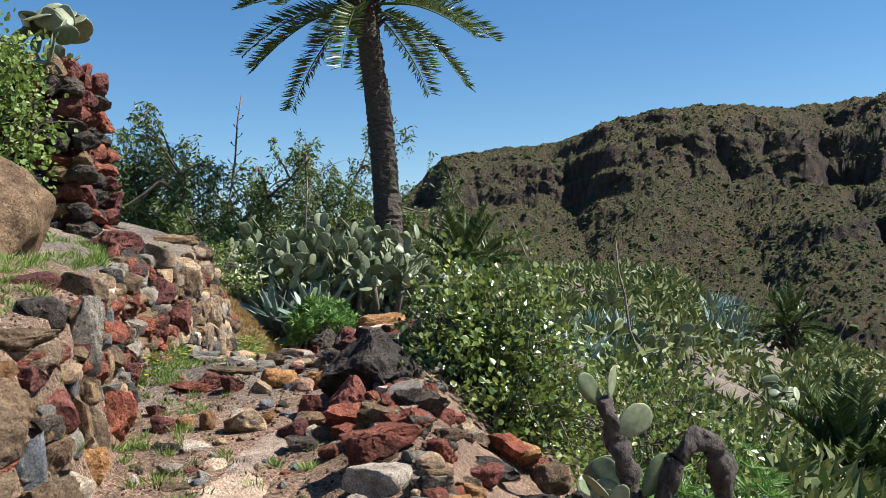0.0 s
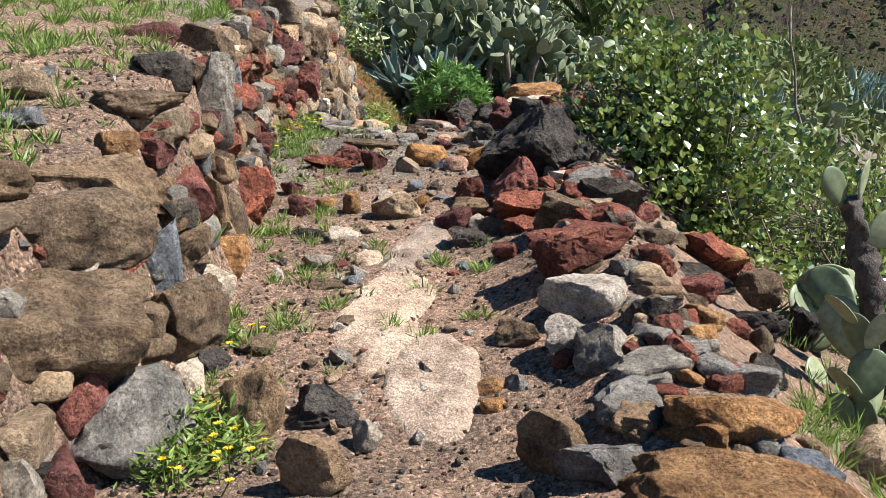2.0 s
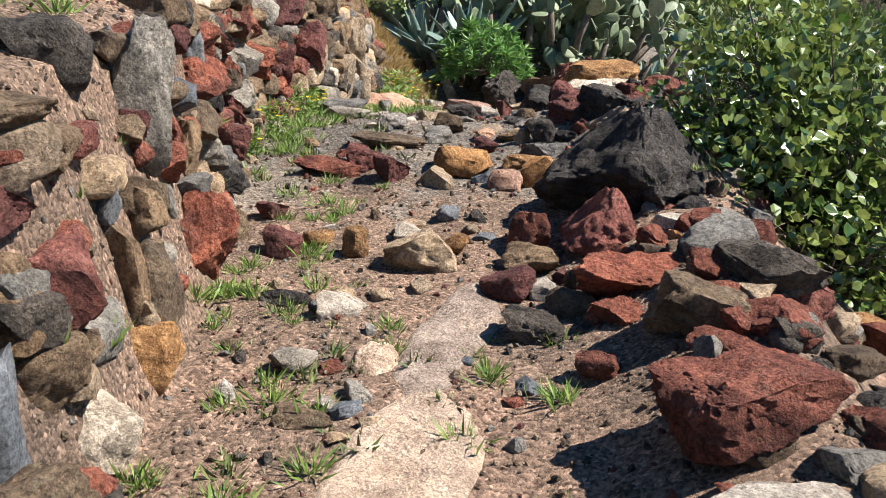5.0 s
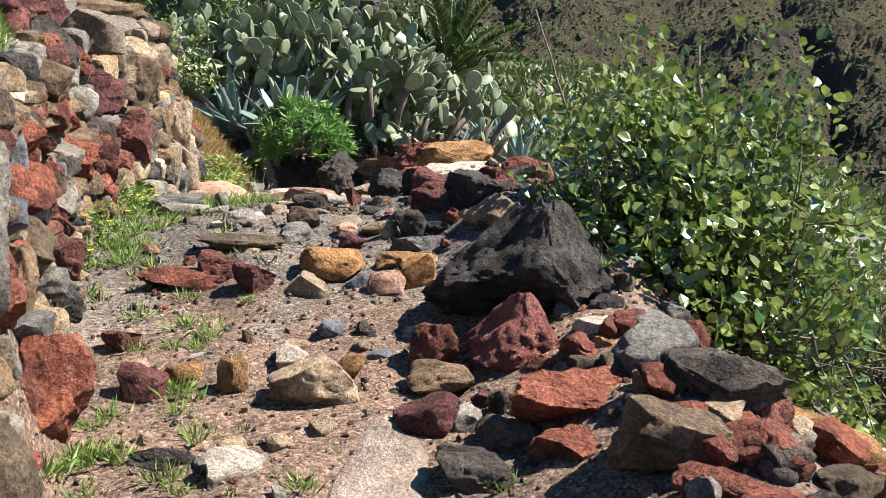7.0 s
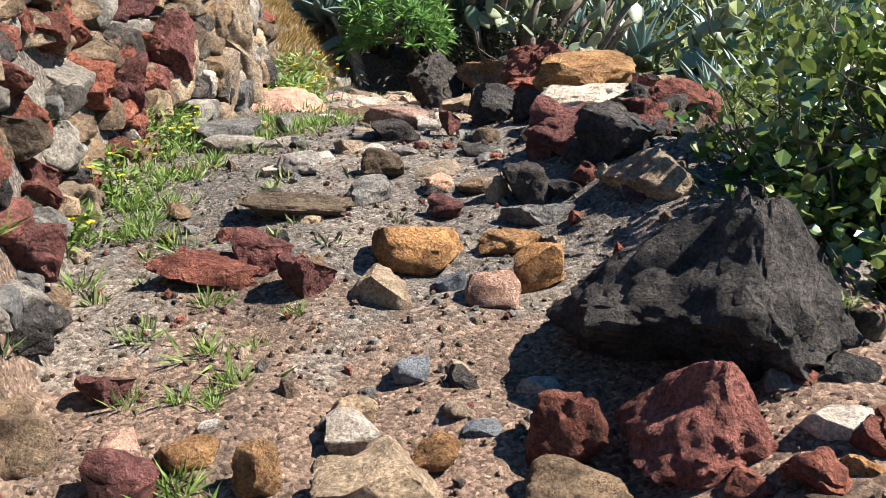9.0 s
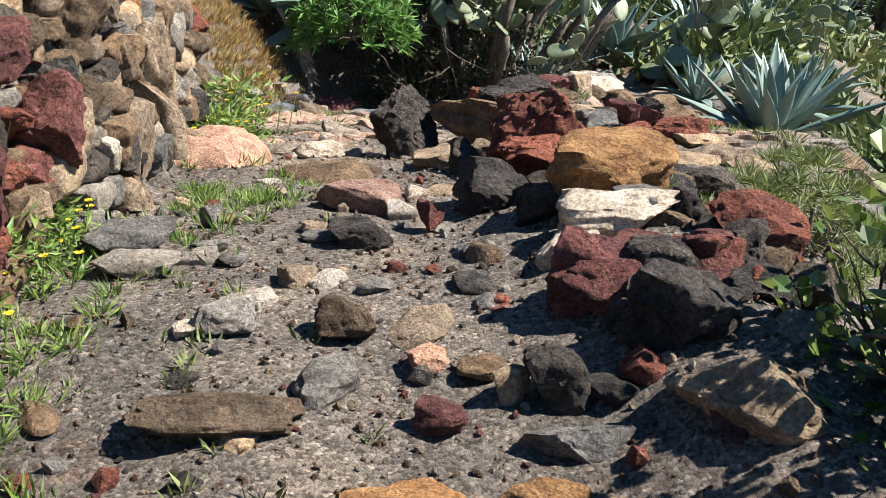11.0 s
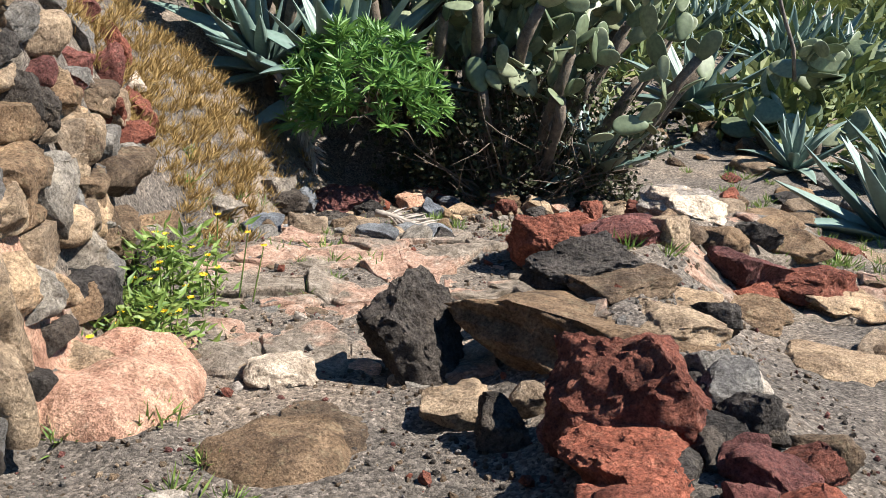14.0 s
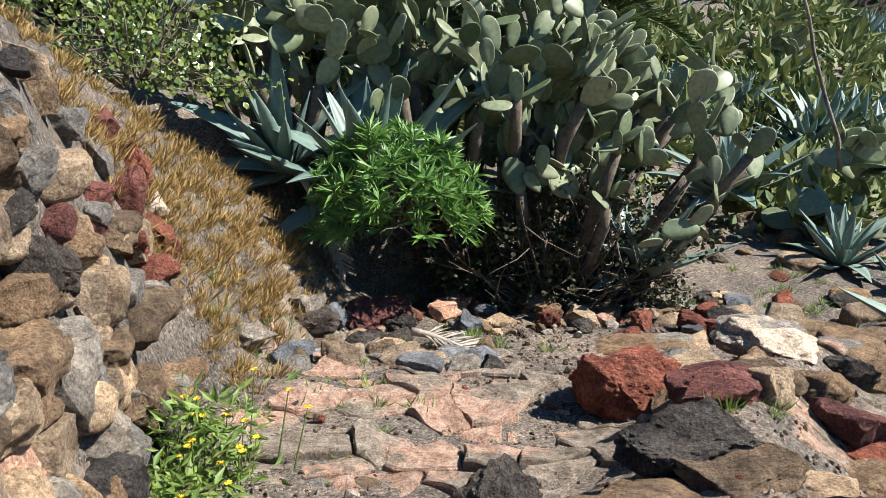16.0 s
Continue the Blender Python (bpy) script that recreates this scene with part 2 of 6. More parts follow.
# ---- ground begin
PATH_Y = (-6, 0, 3.0, 4.4, 5.1, 6.4, 7.1, 7.7, 8.4, 9.2, 9.8, 10.9, 12.0, 12.8, 14.0, 15.4, 18, 26, 42, 60)
PATH_Z = (-.35, -.1, .1, .27, .41, .56, .68, .76, .87, .86, .80, .69, .53, .46, .12, -.15, -.1, .4, 1.3, 1.6)
WALL_Y = (-6, 2, 3.6, 4.5, 5.2, 6.3, 7.1, 7.7, 8.2, 9.05, 9.7, 10.5, 11.2, 11.9, 12.4, 13.0, 13.8, 14.6, 15.4, 17, 24, 60)
WALL_X = (-1.7, -1.7, -1.67, -1.69, -1.77, -2.0, -2.25, -2.45, -2.56, -2.55, -2.47, -2.52, -2.6, -2.68, -2.72, -2.68, -2.5, -2.25, -2.2, -3.2, -5, -8)
WALL_H = (.6, .7, .75, .85, .95, .95, .95, .95, .95, .95, 1.0, 1.2, 1.4, 1.6, 1.7, 1.7, 1.45, 1.0, .7, .8, .8, .8)
WALL_W = (.3, .3, .3, .3, .28, .25, .25, .25, .25, .28, .3, .32, .35, .45, .7, .95, 1.0, .9, .8, 1.4, 2, 2)
EDGE_Y = (-6, 2, 4.3, 5.2, 6.2, 7.0, 7.6, 8.5, 9.3, 10.3, 11.5, 12.8, 15, 18, 26, 42, 80)
EDGE_X = (.5, .45, .15, -.08, -.13, -.18, -.22, -.4, -.48, -.55, -.65, -.1, 1.6, 2.4, 4.5, 9.0, 14)
FALL_X = (.75, .7, .4, .17, .12, .07, .03, -.1, .0, .45, 1.1, 1.7, 2.1, 2.6, 4.8, 8.6, 12)
EDGE_H = (.0, .05, .2, .25, .25, .22, .22, .22, .2, .2, .36, .28, 0, 0, 0, 0, 0)


def sm(u):
    u = np.clip(u, 0, 1)
    return u * u * (3 - 2 * u)


def ground_z(x, y):
    """Height of the land: trail, terrace wall, stone edge, slope and valley."""
    z = knots(y, PATH_Y, PATH_Z)
    u = knots(y, WALL_Y, WALL_X) - x
    w = knots(y, WALL_Y, WALL_W)
    z = z + np.clip(u / w, 0, 1) * knots(y, WALL_Y, WALL_H)
    z = z + np.clip(u - w, 0, 6) * 0.30 + np.clip(u - w - 6, 0, 60) * 0.16
    e = knots(y, EDGE_Y, EDGE_X)
    v = x - e
    z = z + knots(y, EDGE_Y, EDGE_H) * np.exp(-(v / 0.38) ** 2)
    fall = np.clip(x - knots(y, EDGE_Y, FALL_X), 0, None)
    z = z - 0.62 * np.clip(fall, 0, 2.0) - 0.40 * np.clip(fall - 2.0, 0, 80)
    bank = sm((y - 15.5) / 0.7) * sm((0.1 - x) / 0.8) * sm((30 - y) / 8)
    z = z + 0.55 * bank
    drop = sm((y - 84 - 0.3 * np.clip(-x, 0, 60)) / 90) * sm((x + 70) / 70)
    z = z * (1 - drop) - 42 * drop
    return np.maximum(z, -42)
# ---- ground end


def fbm(p, octaves=4, rough=0.5):
    v, a, f = 0.0, 1.0, 1.0
    for _ in range(octaves):
        v += a * noise.noise(Vector(p) * f)
        a, f = a * rough, f * 2.03
    return v


def graded(lo, hi, step, far_lo, far_hi, growth=1.16):
    mid = list(np.arange(lo, hi, step))
    s, x = step, lo
    left = []
    while x > far_lo:
        s *= growth
        x -= s
        left.append(x)
    s, x = step, mid[-1]
    right = []
    while x < far_hi:
        s *= growth
        x += s
        right.append(x)
    return np.array(left[::-1] + mid + right)


def grid_mesh(name, X, Y, Z, mat, smooth=True):
    ny, nx = X.shape
    me = bpy.data.meshes.new(name)
    co = np.stack([X, Y, Z], -1).reshape(-1, 3)
    i = np.arange(nx * ny).reshape(ny, nx)
    q = np.stack([i[:-1, :-1], i[:-1, 1:], i[1:, 1:], i[1:, :-1]], -1).reshape(-1, 4)
    me.from_pydata(co.tolist(), [], q.tolist())
    me.materials.append(mat)
    if smooth:
        me.shade_smooth()
    return me


# ---------------------------------------------------------------- the ground
def near_rough(x, y):
    """Small humps of the trodden ground."""
    return 0.035 * fbm((x * 2.6, y * 2.6, 0.3), 3) + 0.012 * noise.noise(Vector((x * 11, y * 11, 2)))


def is_near(x, y):
    return abs(x + 1) < 4 and -1 < y < 18


def gz(x, y):
    """Height of the ground as built."""
    return float(ground_z(np.float64(x), np.float64(y))) + (near_rough(x, y) if is_near(x, y) else 0.0)


def build_ground():
    xs = graded(-3.6, 1.6, 0.05, -3000, 3000)
    ys = graded(0.5, 16.5, 0.05, -3000, 3500)
    X, Y = np.meshgrid(xs, ys)
    Z = ground_z(X, Y)
    rough = np.zeros_like(Z)
    for j in range(len(ys)):
        for i in range(len(xs)):
            x, y = xs[i], ys[j]
            if abs(x) < 90 and -20 < y < 140:
                if is_near(x, y):
                    r = near_rough(x, y)
                else:
                    r = min(0.05 + 0.02 * math.hypot(x, y), 0.7) * fbm((x * 0.5, y * 0.5, 0.3), 3)
                rough[j, i] = r
    return tagged(new("ground", grid_mesh("ground", X, Y, Z + rough, SOIL)), "brown volcanic soil and gravel of the hillside trail", "ground", kind="structure")


ground = build_ground()


def mountain_material():
    m, nt, b = material("mountain_side")
    p = position(nt)
    geo = nt.nodes.new("ShaderNodeNewGeometry")
    sep = nt.nodes.new("ShaderNodeSeparateXYZ")
    nt.links.new(geo.outputs["Normal"], sep.inputs[0])
    n1 = tex(nt, "ShaderNodeTexNoise", 0.035, p, Detail=8, Roughness=0.65)
    earth = ramp(nt, n1.outputs["Fac"], [(0.3, (0.055, 0.042, 0.034)), (0.5, (0.125, 0.088, 0.063)), (0.66, (0.165, 0.092, 0.064))])
    n2 = tex(nt, "ShaderNodeTexNoise", 0.35, p, Detail=9, Roughness=0.85)
    green = ramp(nt, n1.outputs["Fac"], [(0.35, (0.085, 0.097, 0.036)), (0.6, (0.055, 0.085, 0.028))])
    col = mix(nt, ramp(nt, n2.outputs["Fac"], [(0.44, GREY(0)), (0.57, GREY(0.9))]), earth, green)
    st = nt.nodes.new("ShaderNodeMapping")
    st.inputs["Scale"].default_value = (0.25, 0.25, 0.09)
    nt.links.new(p, st.inputs["Vector"])
    n3 = tex(nt, "ShaderNodeTexNoise", 1.0, st.outputs["Vector"], Detail=7, Roughness=0.7)
    rock = ramp(nt, n3.outputs["Fac"], [(0.35, (0.04, 0.034, 0.032)), (0.65, (0.13, 0.10, 0.085))])
    col = mix(nt, ramp(nt, sep.outputs["Z"], [(0.48, GREY(1)), (0.66, GREY(0))]), col, rock)
    nt.links.new(col, b.inputs["Base Color"])
    b.inputs["Roughness"].default_value = 0.95
    b.inputs["Specular IOR Level"].default_value = 0.1
    bump(nt, n2.outputs["Fac"], b, 1.0, 5.0)
    return m


RIDGE_A = (-70, -40, -20, -8, -5, -4.1, -1.7, 0.5, 4.2, 7.6, 10.6, 13.8, 18.6, 22.6, 34, 45, 70)
RIDGE_E = (2, 2, 2.5, 3.5, 4.7, 5.4, 7.5, 7.9, 8.35, 9.0, 9.5, 9.8, 9.3, 9.5, 9.6, 9, 8)


def mountain_point(a, s):
    """Point of the far slope at azimuth a (degrees right of +y) and climb s."""
    top = 520 * math.tan(radians(np.interp(a, RIDGE_A, RIDGE_E))) + 2
    foot = -45
    r = 190 + 330 * s + 26 * noise.noise(Vector((a * 0.09, s * 2.0, 3)))
    prof = np.interp(s, (0, 0.35, 0.62, 0.78, 0.85, 0.93, 1.0, 1.2), (0, 0.30, 0.56, 0.70, 0.88, 0.97, 1.0, 0.97))
    z = foot + (top - foot) * prof
    amp = sm(s / 0.25) * (1.0 - 0.9 * sm((s - 0.9) / 0.1))
    x, y = r * math.sin(radians(a)), r * math.cos(radians(a))
    gully = 1 - abs(noise.noise(Vector((a * 0.11 + 0.5 * s, s * 0.7, 7)))) * 2.2
    z -= 13 * max(gully, 0) ** 2 * amp
    z += 4.5 * fbm((x * 0.022, y * 0.022, 1.0), 5, 0.55) * amp
    ledge = noise.noise(Vector((a * 0.12, z * 0.05, 5))) + 0.35
    z += 3.5 * max(ledge, 0) * math.sin(z * 0.42 + 2 * noise.noise(Vector((x * 0.01, y * 0.01, 4)))) * amp
    top_band = sm((s - 0.72) / 0.08) * (1 - sm((s - 0.94) / 0.06))
    r -= (11 * abs(noise.noise(Vector((a * 0.4 + 2 * s, s * 4, 9)))) + 4.5 * fbm((x * 0.03, y * 0.03, z * 0.06), 4, 0.6)) * top_band
    z += 5 * noise.noise(Vector((a * 0.3, 0.4, 8))) * top_band
    z += 1.7 * fbm((x * 0.13, y * 0.13, 2.0), 4, 0.7) * min(1, s * 4)
    t = radians(a)
    return r * math.sin(t), r * math.cos(t), z


def build_mountain():
    A = np.concatenate([np.linspace(-60, -9, 60), np.linspace(-8.9, 32, 520), np.linspace(32.5, 62, 40)])
    S = np.concatenate([np.linspace(0, 1.0, 210), np.linspace(1.02, 1.25, 8)])
    P = np.array([[mountain_point(a, s) for a in A] for s in S])
    ob = new("mountain", grid_mesh("mountain", P[..., 0], P[..., 1], P[..., 2], mountain_material(), False))
    return tagged(ob, "dry brown flat-topped mountain with scrub and dark cliffs", "mountain", kind="structure")


mountain = build_mountain()


# ---------------------------------------------------------------- stones
def sphere_points(sub):
    bm = bmesh.new()
    bmesh.ops.create_icosphere(bm, subdivisions=sub, radius=1.0)
    v = np.array([x.co[:] for x in bm.verts])
    f = [[x.index for x in t.verts] for t in bm.faces]
    bm.free()
    return v, f


SPHERE = {k: sphere_points(k) for k in (1, 2, 3, 4, 5)}


def stone_mesh(name, mat, seed, sub=3, power=3.2, cuts=7, lump=0.13, pit=0.03, taper=0.0):
    """A broken, weathered stone that fills a box one metre wide, standing on z = 0."""
    rnd = np.random.RandomState(seed)
    v, f = SPHERE[sub]
    p = v / (np.abs(v) ** power).sum(1, keepdims=True) ** (1 / power)
    for _ in range(cuts):
        n = rnd.normal(size=3)
        n /= np.linalg.norm(n)
        d = rnd.uniform(0.5, 0.9)
        over = np.clip(p @ n - d, 0, None)
        p = p - 0.93 * over[:, None] * n
    off = rnd.uniform(-50, 50, 3)
    k = np.array([lump * (noise.noise(Vector(q * 1.7 + off)) + 0.7 * noise.noise(Vector(q * 3.9 + off))) for q in p])
    if sub > 2:
        k += np.array([pit * (noise.noise(Vector(q * 9 + off)) + 0.7 * noise.noise(Vector(q * 19 + off))) for q in p])
    if sub > 3 and pit > 0.035:
        k -= np.array([1.5 * pit * 0.55 * max(0.0, 0.55 - noise.voronoi(Vector(q * 4.2 + off))[0][0]) + 0.9 * pit * max(0.0, 0.5 - noise.voronoi(Vector(q * 9 + off))[0][0]) for q in p])
    p = p + v * k[:, None]
    if taper:
        up = np.clip((p[:, 2:] + 1) / 2, 0, 1)
        p[:, :2] *= 1 - taper * up ** 1.2
    lo, hi = p.min(0), p.max(0)
    p = (p - (lo + hi) / 2) / (hi - lo)
    p[:, 2] += 0.5
    me = mesh_from(name, p, f, mat, True)
    me.set_sharp_from_angle(angle=radians(38))
    return me


STONE_SHAPES = {}


def stone_shape(kind, n, sub):
    key = (kind, n, sub)
    if key not in STONE_SHAPES:
        rough = {"red": 0.075, "maroon": 0.06, "dark": 0.08}.get(kind, 0.03)
        STONE_SHAPES[key] = stone_mesh(kind + "_stone", ROCK[kind], 31 * n + len(kind) * 7 + ord(kind[0]), sub,
                                       3.4 + 0.6 * (n % 4), 7 + n % 5, 0.11 + 0.02 * (n % 3), rough)
    return STONE_SHAPES[key]


STONE_WORDS = {"red": "rusty red porous scoria", "maroon": "dark maroon porous lava", "dark": "black pitted lava", "grey": "weathered grey basalt",
               "slate": "smooth blue-grey basalt", "brown": "brown lichen-stained tuff", "ochre": "ochre orange tuff", "tan": "tan weathered tuff",
               "pale": "pale whitish tuff", "pink": "pinkish crumbly tuff"}


def stone_pose(x, y, z, sx, sy, sz, yaw, seed):
    r = random.Random(seed)
    return pose(x, y, z, r.uniform(-5, 5), r.uniform(-7, 7), yaw + r.uniform(-8, 8)) @ Matrix.Diagonal((sx, sy, sz, 1))


def big_stone(kind, seed, sx, sz, taper=0.0):
    """Large rocks get a finer mesh of their own."""
    if max(sx, sz) > 0.4 or taper:
        rough = {"red": 0.058, "maroon": 0.05, "dark": 0.066}.get(kind, 0.032)
        return stone_mesh(kind + "_rock", ROCK[kind], 500 + seed, 5, 3.8, 9, 0.14, rough, taper)
    return stone_shape(kind, seed % 6, 4 if max(sx, sz) > 0.17 else 3)


terrace_wall = tagged(empty("wall_terrace", -2.2, 7, 0.6), "leaning dry-stone terrace wall of mixed volcanic stones", "stone wall", kind="structure")


def wall_stone(kind, x, y, z, sx, sy, sz, yaw, seed):
    ob = part("stone", big_stone(kind, seed, sx, sz), terrace_wall)
    ob.matrix_local = Matrix.Translation((2.2, -7, -0.6)) @ stone_pose(x, y, z, sx, sy, sz, yaw, seed)
    return ob


def loose_rock(kind, x, y, z, sx, sy, sz, yaw, seed, taper=0.0):
    ob = new(kind + "_rock", big_stone(kind, seed, sx, sz, taper))
    ob.matrix_world = stone_pose(x, y, z, sx, sy, sz, yaw, seed)
    size = "large" if sx > 0.33 else "small" if sx < 0.16 else "rough"
    return tagged(ob, f"{size} {STONE_WORDS[kind]} rock beside the trail", "rock", "rocks along the trail")


def flat_rock(kind, x, y, z, sx, sy, sz, yaw, seed):
    ob = new(kind + "_rock", big_stone(kind, seed, sx, sy))
    ob.matrix_world = stone_pose(x, y, z, sx, sy, sz, yaw, seed)
    return tagged(ob, f"flat {STONE_WORDS[kind]} rock sunk in the trail", "rock", "rocks sunk in the trail")


loose_rock("ochre", 0.23, 3.63, 0.25, 0.63, 0.30, 0.21, -10, 302)
loose_rock("slate", 0.44, 3.80, 0.27, 0.20, 0.16, 0.15, -14, 327)
loose_rock("brown", -0.98, 3.87, 0.15, 0.23, 0.18, 0.24, 16, 340)
loose_rock("grey", -0.10, 3.90, 0.24, 0.32, 0.23, 0.15, -2, 305)
loose_rock("ochre", 0.26, 4.00, 0.33, 0.42, 0.31, 0.20, -9, 301)
loose_rock("brown", -0.26, 4.01, 0.22, 0.23, 0.18, 0.22, 1, 304)
loose_rock("grey", -0.01, 4.13, 0.33, 0.29, 0.23, 0.16, -3, 303)
loose_rock("grey", -0.88, 4.14, 0.21, 0.11, 0.09, 0.11, 13, 338)
loose_rock("brown", -1.32, 4.19, 0.17, 0.24, 0.19, 0.32, 20, 339)
loose_rock("dark", -1.07, 4.30, 0.22, 0.24, 0.19, 0.15, 16, 341)
loose_rock("grey", 0.06, 4.31, 0.42, 0.28, 0.18, 0.12, -4, 309)
loose_rock("grey", 0.32, 4.36, 0.39, 0.32, 0.12, 0.11, -9, 322)
loose_rock("ochre", -0.48, 4.37, 0.27, 0.10, 0.08, 0.06, 5, 331)
loose_rock("maroon", 0.13, 4.46, 0.46, 0.20, 0.13, 0.09, -5, 319)
loose_rock("grey", -0.09, 4.48, 0.39, 0.26, 0.21, 0.19, -1, 308)
loose_rock("grey", -0.40, 4.48, 0.29, 0.10, 0.08, 0.09, 3, 332)
loose_rock("ochre", -0.51, 4.49, 0.28, 0.12, 0.10, 0.08, 5, 330)
loose_rock("grey", 0.25, 4.54, 0.45, 0.13, 0.10, 0.09, -7, 320)
loose_rock("dark", 0.09, 4.63, 0.49, 0.18, 0.15, 0.16, -5, 310)
loose_rock("pale", -0.21, 4.63, 0.40, 0.20, 0.16, 0.16, 0, 307)
loose_rock("grey", -1.12, 4.71, 0.30, 0.11, 0.09, 0.07, 14, 337)
loose_rock("tan", 0.90, 4.72, -0.08, 0.24, 0.20, 0.23, -17, 328)
loose_rock("brown", -1.48, 4.74, 0.30, 0.17, 0.14, 0.11, 20, 342)
loose_rock("brown", -0.42, 4.80, 0.37, 0.19, 0.15, 0.12, 3, 329)
loose_rock("ochre", 0.28, 4.81, 0.47, 0.19, 0.15, 0.11, -7, 311)
loose_rock("pale", -0.18, 4.86, 0.48, 0.37, 0.27, 0.18, 0, 306)
loose_rock("dark", 0.58, 5.06, 0.16, 0.18, 0.15, 0.14, -11, 323)
loose_rock("red", 0.11, 5.17, 0.59, 0.21, 0.17, 0.14, -4, 315)
loose_rock("red", -0.22, 5.22, 0.56, 0.47, 0.37, 0.26, 0, 313)
loose_rock("brown", -1.36, 5.38, 0.42, 0.18, 0.11, 0.07, 15, 335)
loose_rock("slate", -1.25, 5.44, 0.43, 0.10, 0.08, 0.07, 14, 334)
loose_rock("red", 0.53, 5.50, 0.22, 0.11, 0.09, 0.10, -9, 324)
loose_rock("brown", 0.64, 5.52, 0.14, 0.14, 0.11, 0.15, -11, 321)
loose_rock("grey", -0.24, 5.52, 0.65, 0.11, 0.09, 0.11, 0, 314)
loose_rock("red", -0.18, 5.53, 0.65, 0.32, 0.17, 0.11, -21, 351)
loose_rock("maroon", 0.36, 5.57, 0.36, 0.23, 0.19, 0.16, -7, 312)
loose_rock("grey", -1.49, 5.69, 0.46, 0.16, 0.12, 0.08, 16, 336)
loose_rock("red", -0.54, 5.69, 0.52, 0.14, 0.12, 0.10, 4, 333)
loose_rock("red", -0.06, 5.72, 0.69, 0.29, 0.19, 0.13, -22, 349)
loose_rock("brown", -0.27, 5.79, 0.63, 0.31, 0.25, 0.22, -17, 348, 0.20)
loose_rock("dark", 0.68, 5.86, 0.13, 0.34, 0.21, 0.14, -10, 318)
loose_rock("dark", 0.41, 5.92, 0.34, 0.35, 0.22, 0.14, -7, 317)
loose_rock("dark", -0.76, 6.00, 0.48, 0.25, 0.20, 0.14, -5, 357)
loose_rock("red", -0.47, 6.02, 0.57, 0.24, 0.20, 0.13, -11, 352)
loose_rock("pale", -1.45, 6.06, 0.50, 0.16, 0.13, 0.11, 14, 343)
loose_rock("dark", -0.03, 6.07, 0.71, 0.38, 0.28, 0.19, -20, 346)
loose_rock("dark", 0.98, 6.11, -0.06, 0.20, 0.16, 0.28, -13, 326)
loose_rock("pale", -1.43, 6.13, 0.50, 0.13, 0.10, 0.09, 9, 367)
loose_rock("dark", -1.67, 6.15, 0.51, 0.20, 0.10, 0.07, 14, 366)
loose_rock("brown", -0.65, 6.18, 0.54, 0.19, 0.15, 0.11, -7, 355)
loose_rock("red", -0.41, 6.19, 0.62, 0.46, 0.28, 0.18, -12, 347)
loose_rock("slate", -0.52, 6.24, 0.61, 0.08, 0.06, 0.07, -9, 365)
loose_rock("pale", -0.76, 6.32, 0.54, 0.12, 0.10, 0.10, -4, 356)
loose_rock("grey", -0.15, 6.32, 0.76, 0.28, 0.21, 0.14, -16, 345)
loose_rock("maroon", -0.87, 6.33, 0.52, 0.22, 0.17, 0.16, -2, 354)
loose_rock("dark", -0.63, 6.38, 0.58, 0.09, 0.07, 0.10, -7, 364)
loose_rock("maroon", -0.70, 6.45, 0.58, 0.07, 0.06, 0.08, -5, 363)
loose_rock("brown", 0.79, 6.48, 0.11, 0.31, 0.25, 0.22, -10, 325)
loose_rock("ochre", -0.28, 6.50, 0.76, 0.09, 0.07, 0.06, -24, 407)
loose_rock("red", -0.36, 6.50, 0.72, 0.16, 0.13, 0.09, -22, 406)
loose_rock("red", -0.36, 6.50, 0.71, 0.14, 0.11, 0.13, -11, 358)
loose_rock("red", 0.51, 6.51, 0.30, 0.38, 0.30, 0.23, -7, 316)
loose_rock("ochre", 0.51, 6.60, 0.31, 0.54, 0.27, 0.18, -26, 350)
loose_rock("red", 0.68, 6.60, 0.20, 0.32, 0.25, 0.17, -28, 362)
loose_rock("tan", -1.26, 6.60, 0.54, 0.30, 0.24, 0.19, 5, 359)
loose_rock("brown", -0.82, 6.62, 0.57, 0.24, 0.18, 0.12, -3, 353)
loose_rock("pale", -0.29, 6.62, 0.78, 0.16, 0.12, 0.07, -22, 408)
loose_rock("maroon", -1.83, 6.62, 0.55, 0.17, 0.14, 0.15, 15, 361)
loose_rock("ochre", -1.54, 6.65, 0.57, 0.11, 0.09, 0.14, 15, 404)
loose_rock("pink", -1.90, 6.73, 0.59, 0.11, 0.09, 0.08, 24, 405)
loose_rock("maroon", -0.55, 6.73, 0.62, 0.40, 0.32, 0.31, -14, 369, 0.72)
loose_rock("ochre", -1.72, 6.74, 0.59, 0.15, 0.12, 0.07, 19, 403)
loose_rock("ochre", -1.14, 6.76, 0.60, 0.12, 0.10, 0.08, 3, 384)
loose_rock("red", -0.84, 6.77, 0.58, 0.19, 0.15, 0.21, -5, 371)
loose_rock("pale", -1.35, 6.83, 0.60, 0.14, 0.11, 0.09, 9, 385)
loose_rock("tan", -1.36, 6.91, 0.62, 0.13, 0.10, 0.07, 6, 360)
loose_rock("maroon", -1.99, 6.94, 0.63, 0.15, 0.12, 0.10, 17, 344)
loose_rock("pale", -0.90, 7.01, 0.64, 0.12, 0.09, 0.07, -3, 372)
loose_rock("dark", -1.09, 7.05, 0.64, 0.09, 0.07, 0.08, 1, 383)
loose_rock("slate", -1.23, 7.08, 0.65, 0.11, 0.09, 0.08, 5, 382)
loose_rock("dark", -0.47, 7.16, 0.66, 0.84, 0.7, 0.58, -14, 368, 0.82)
loose_rock("grey", -0.54, 7.15, 0.74, 0.30, 0.18, 0.10, -12, 370)
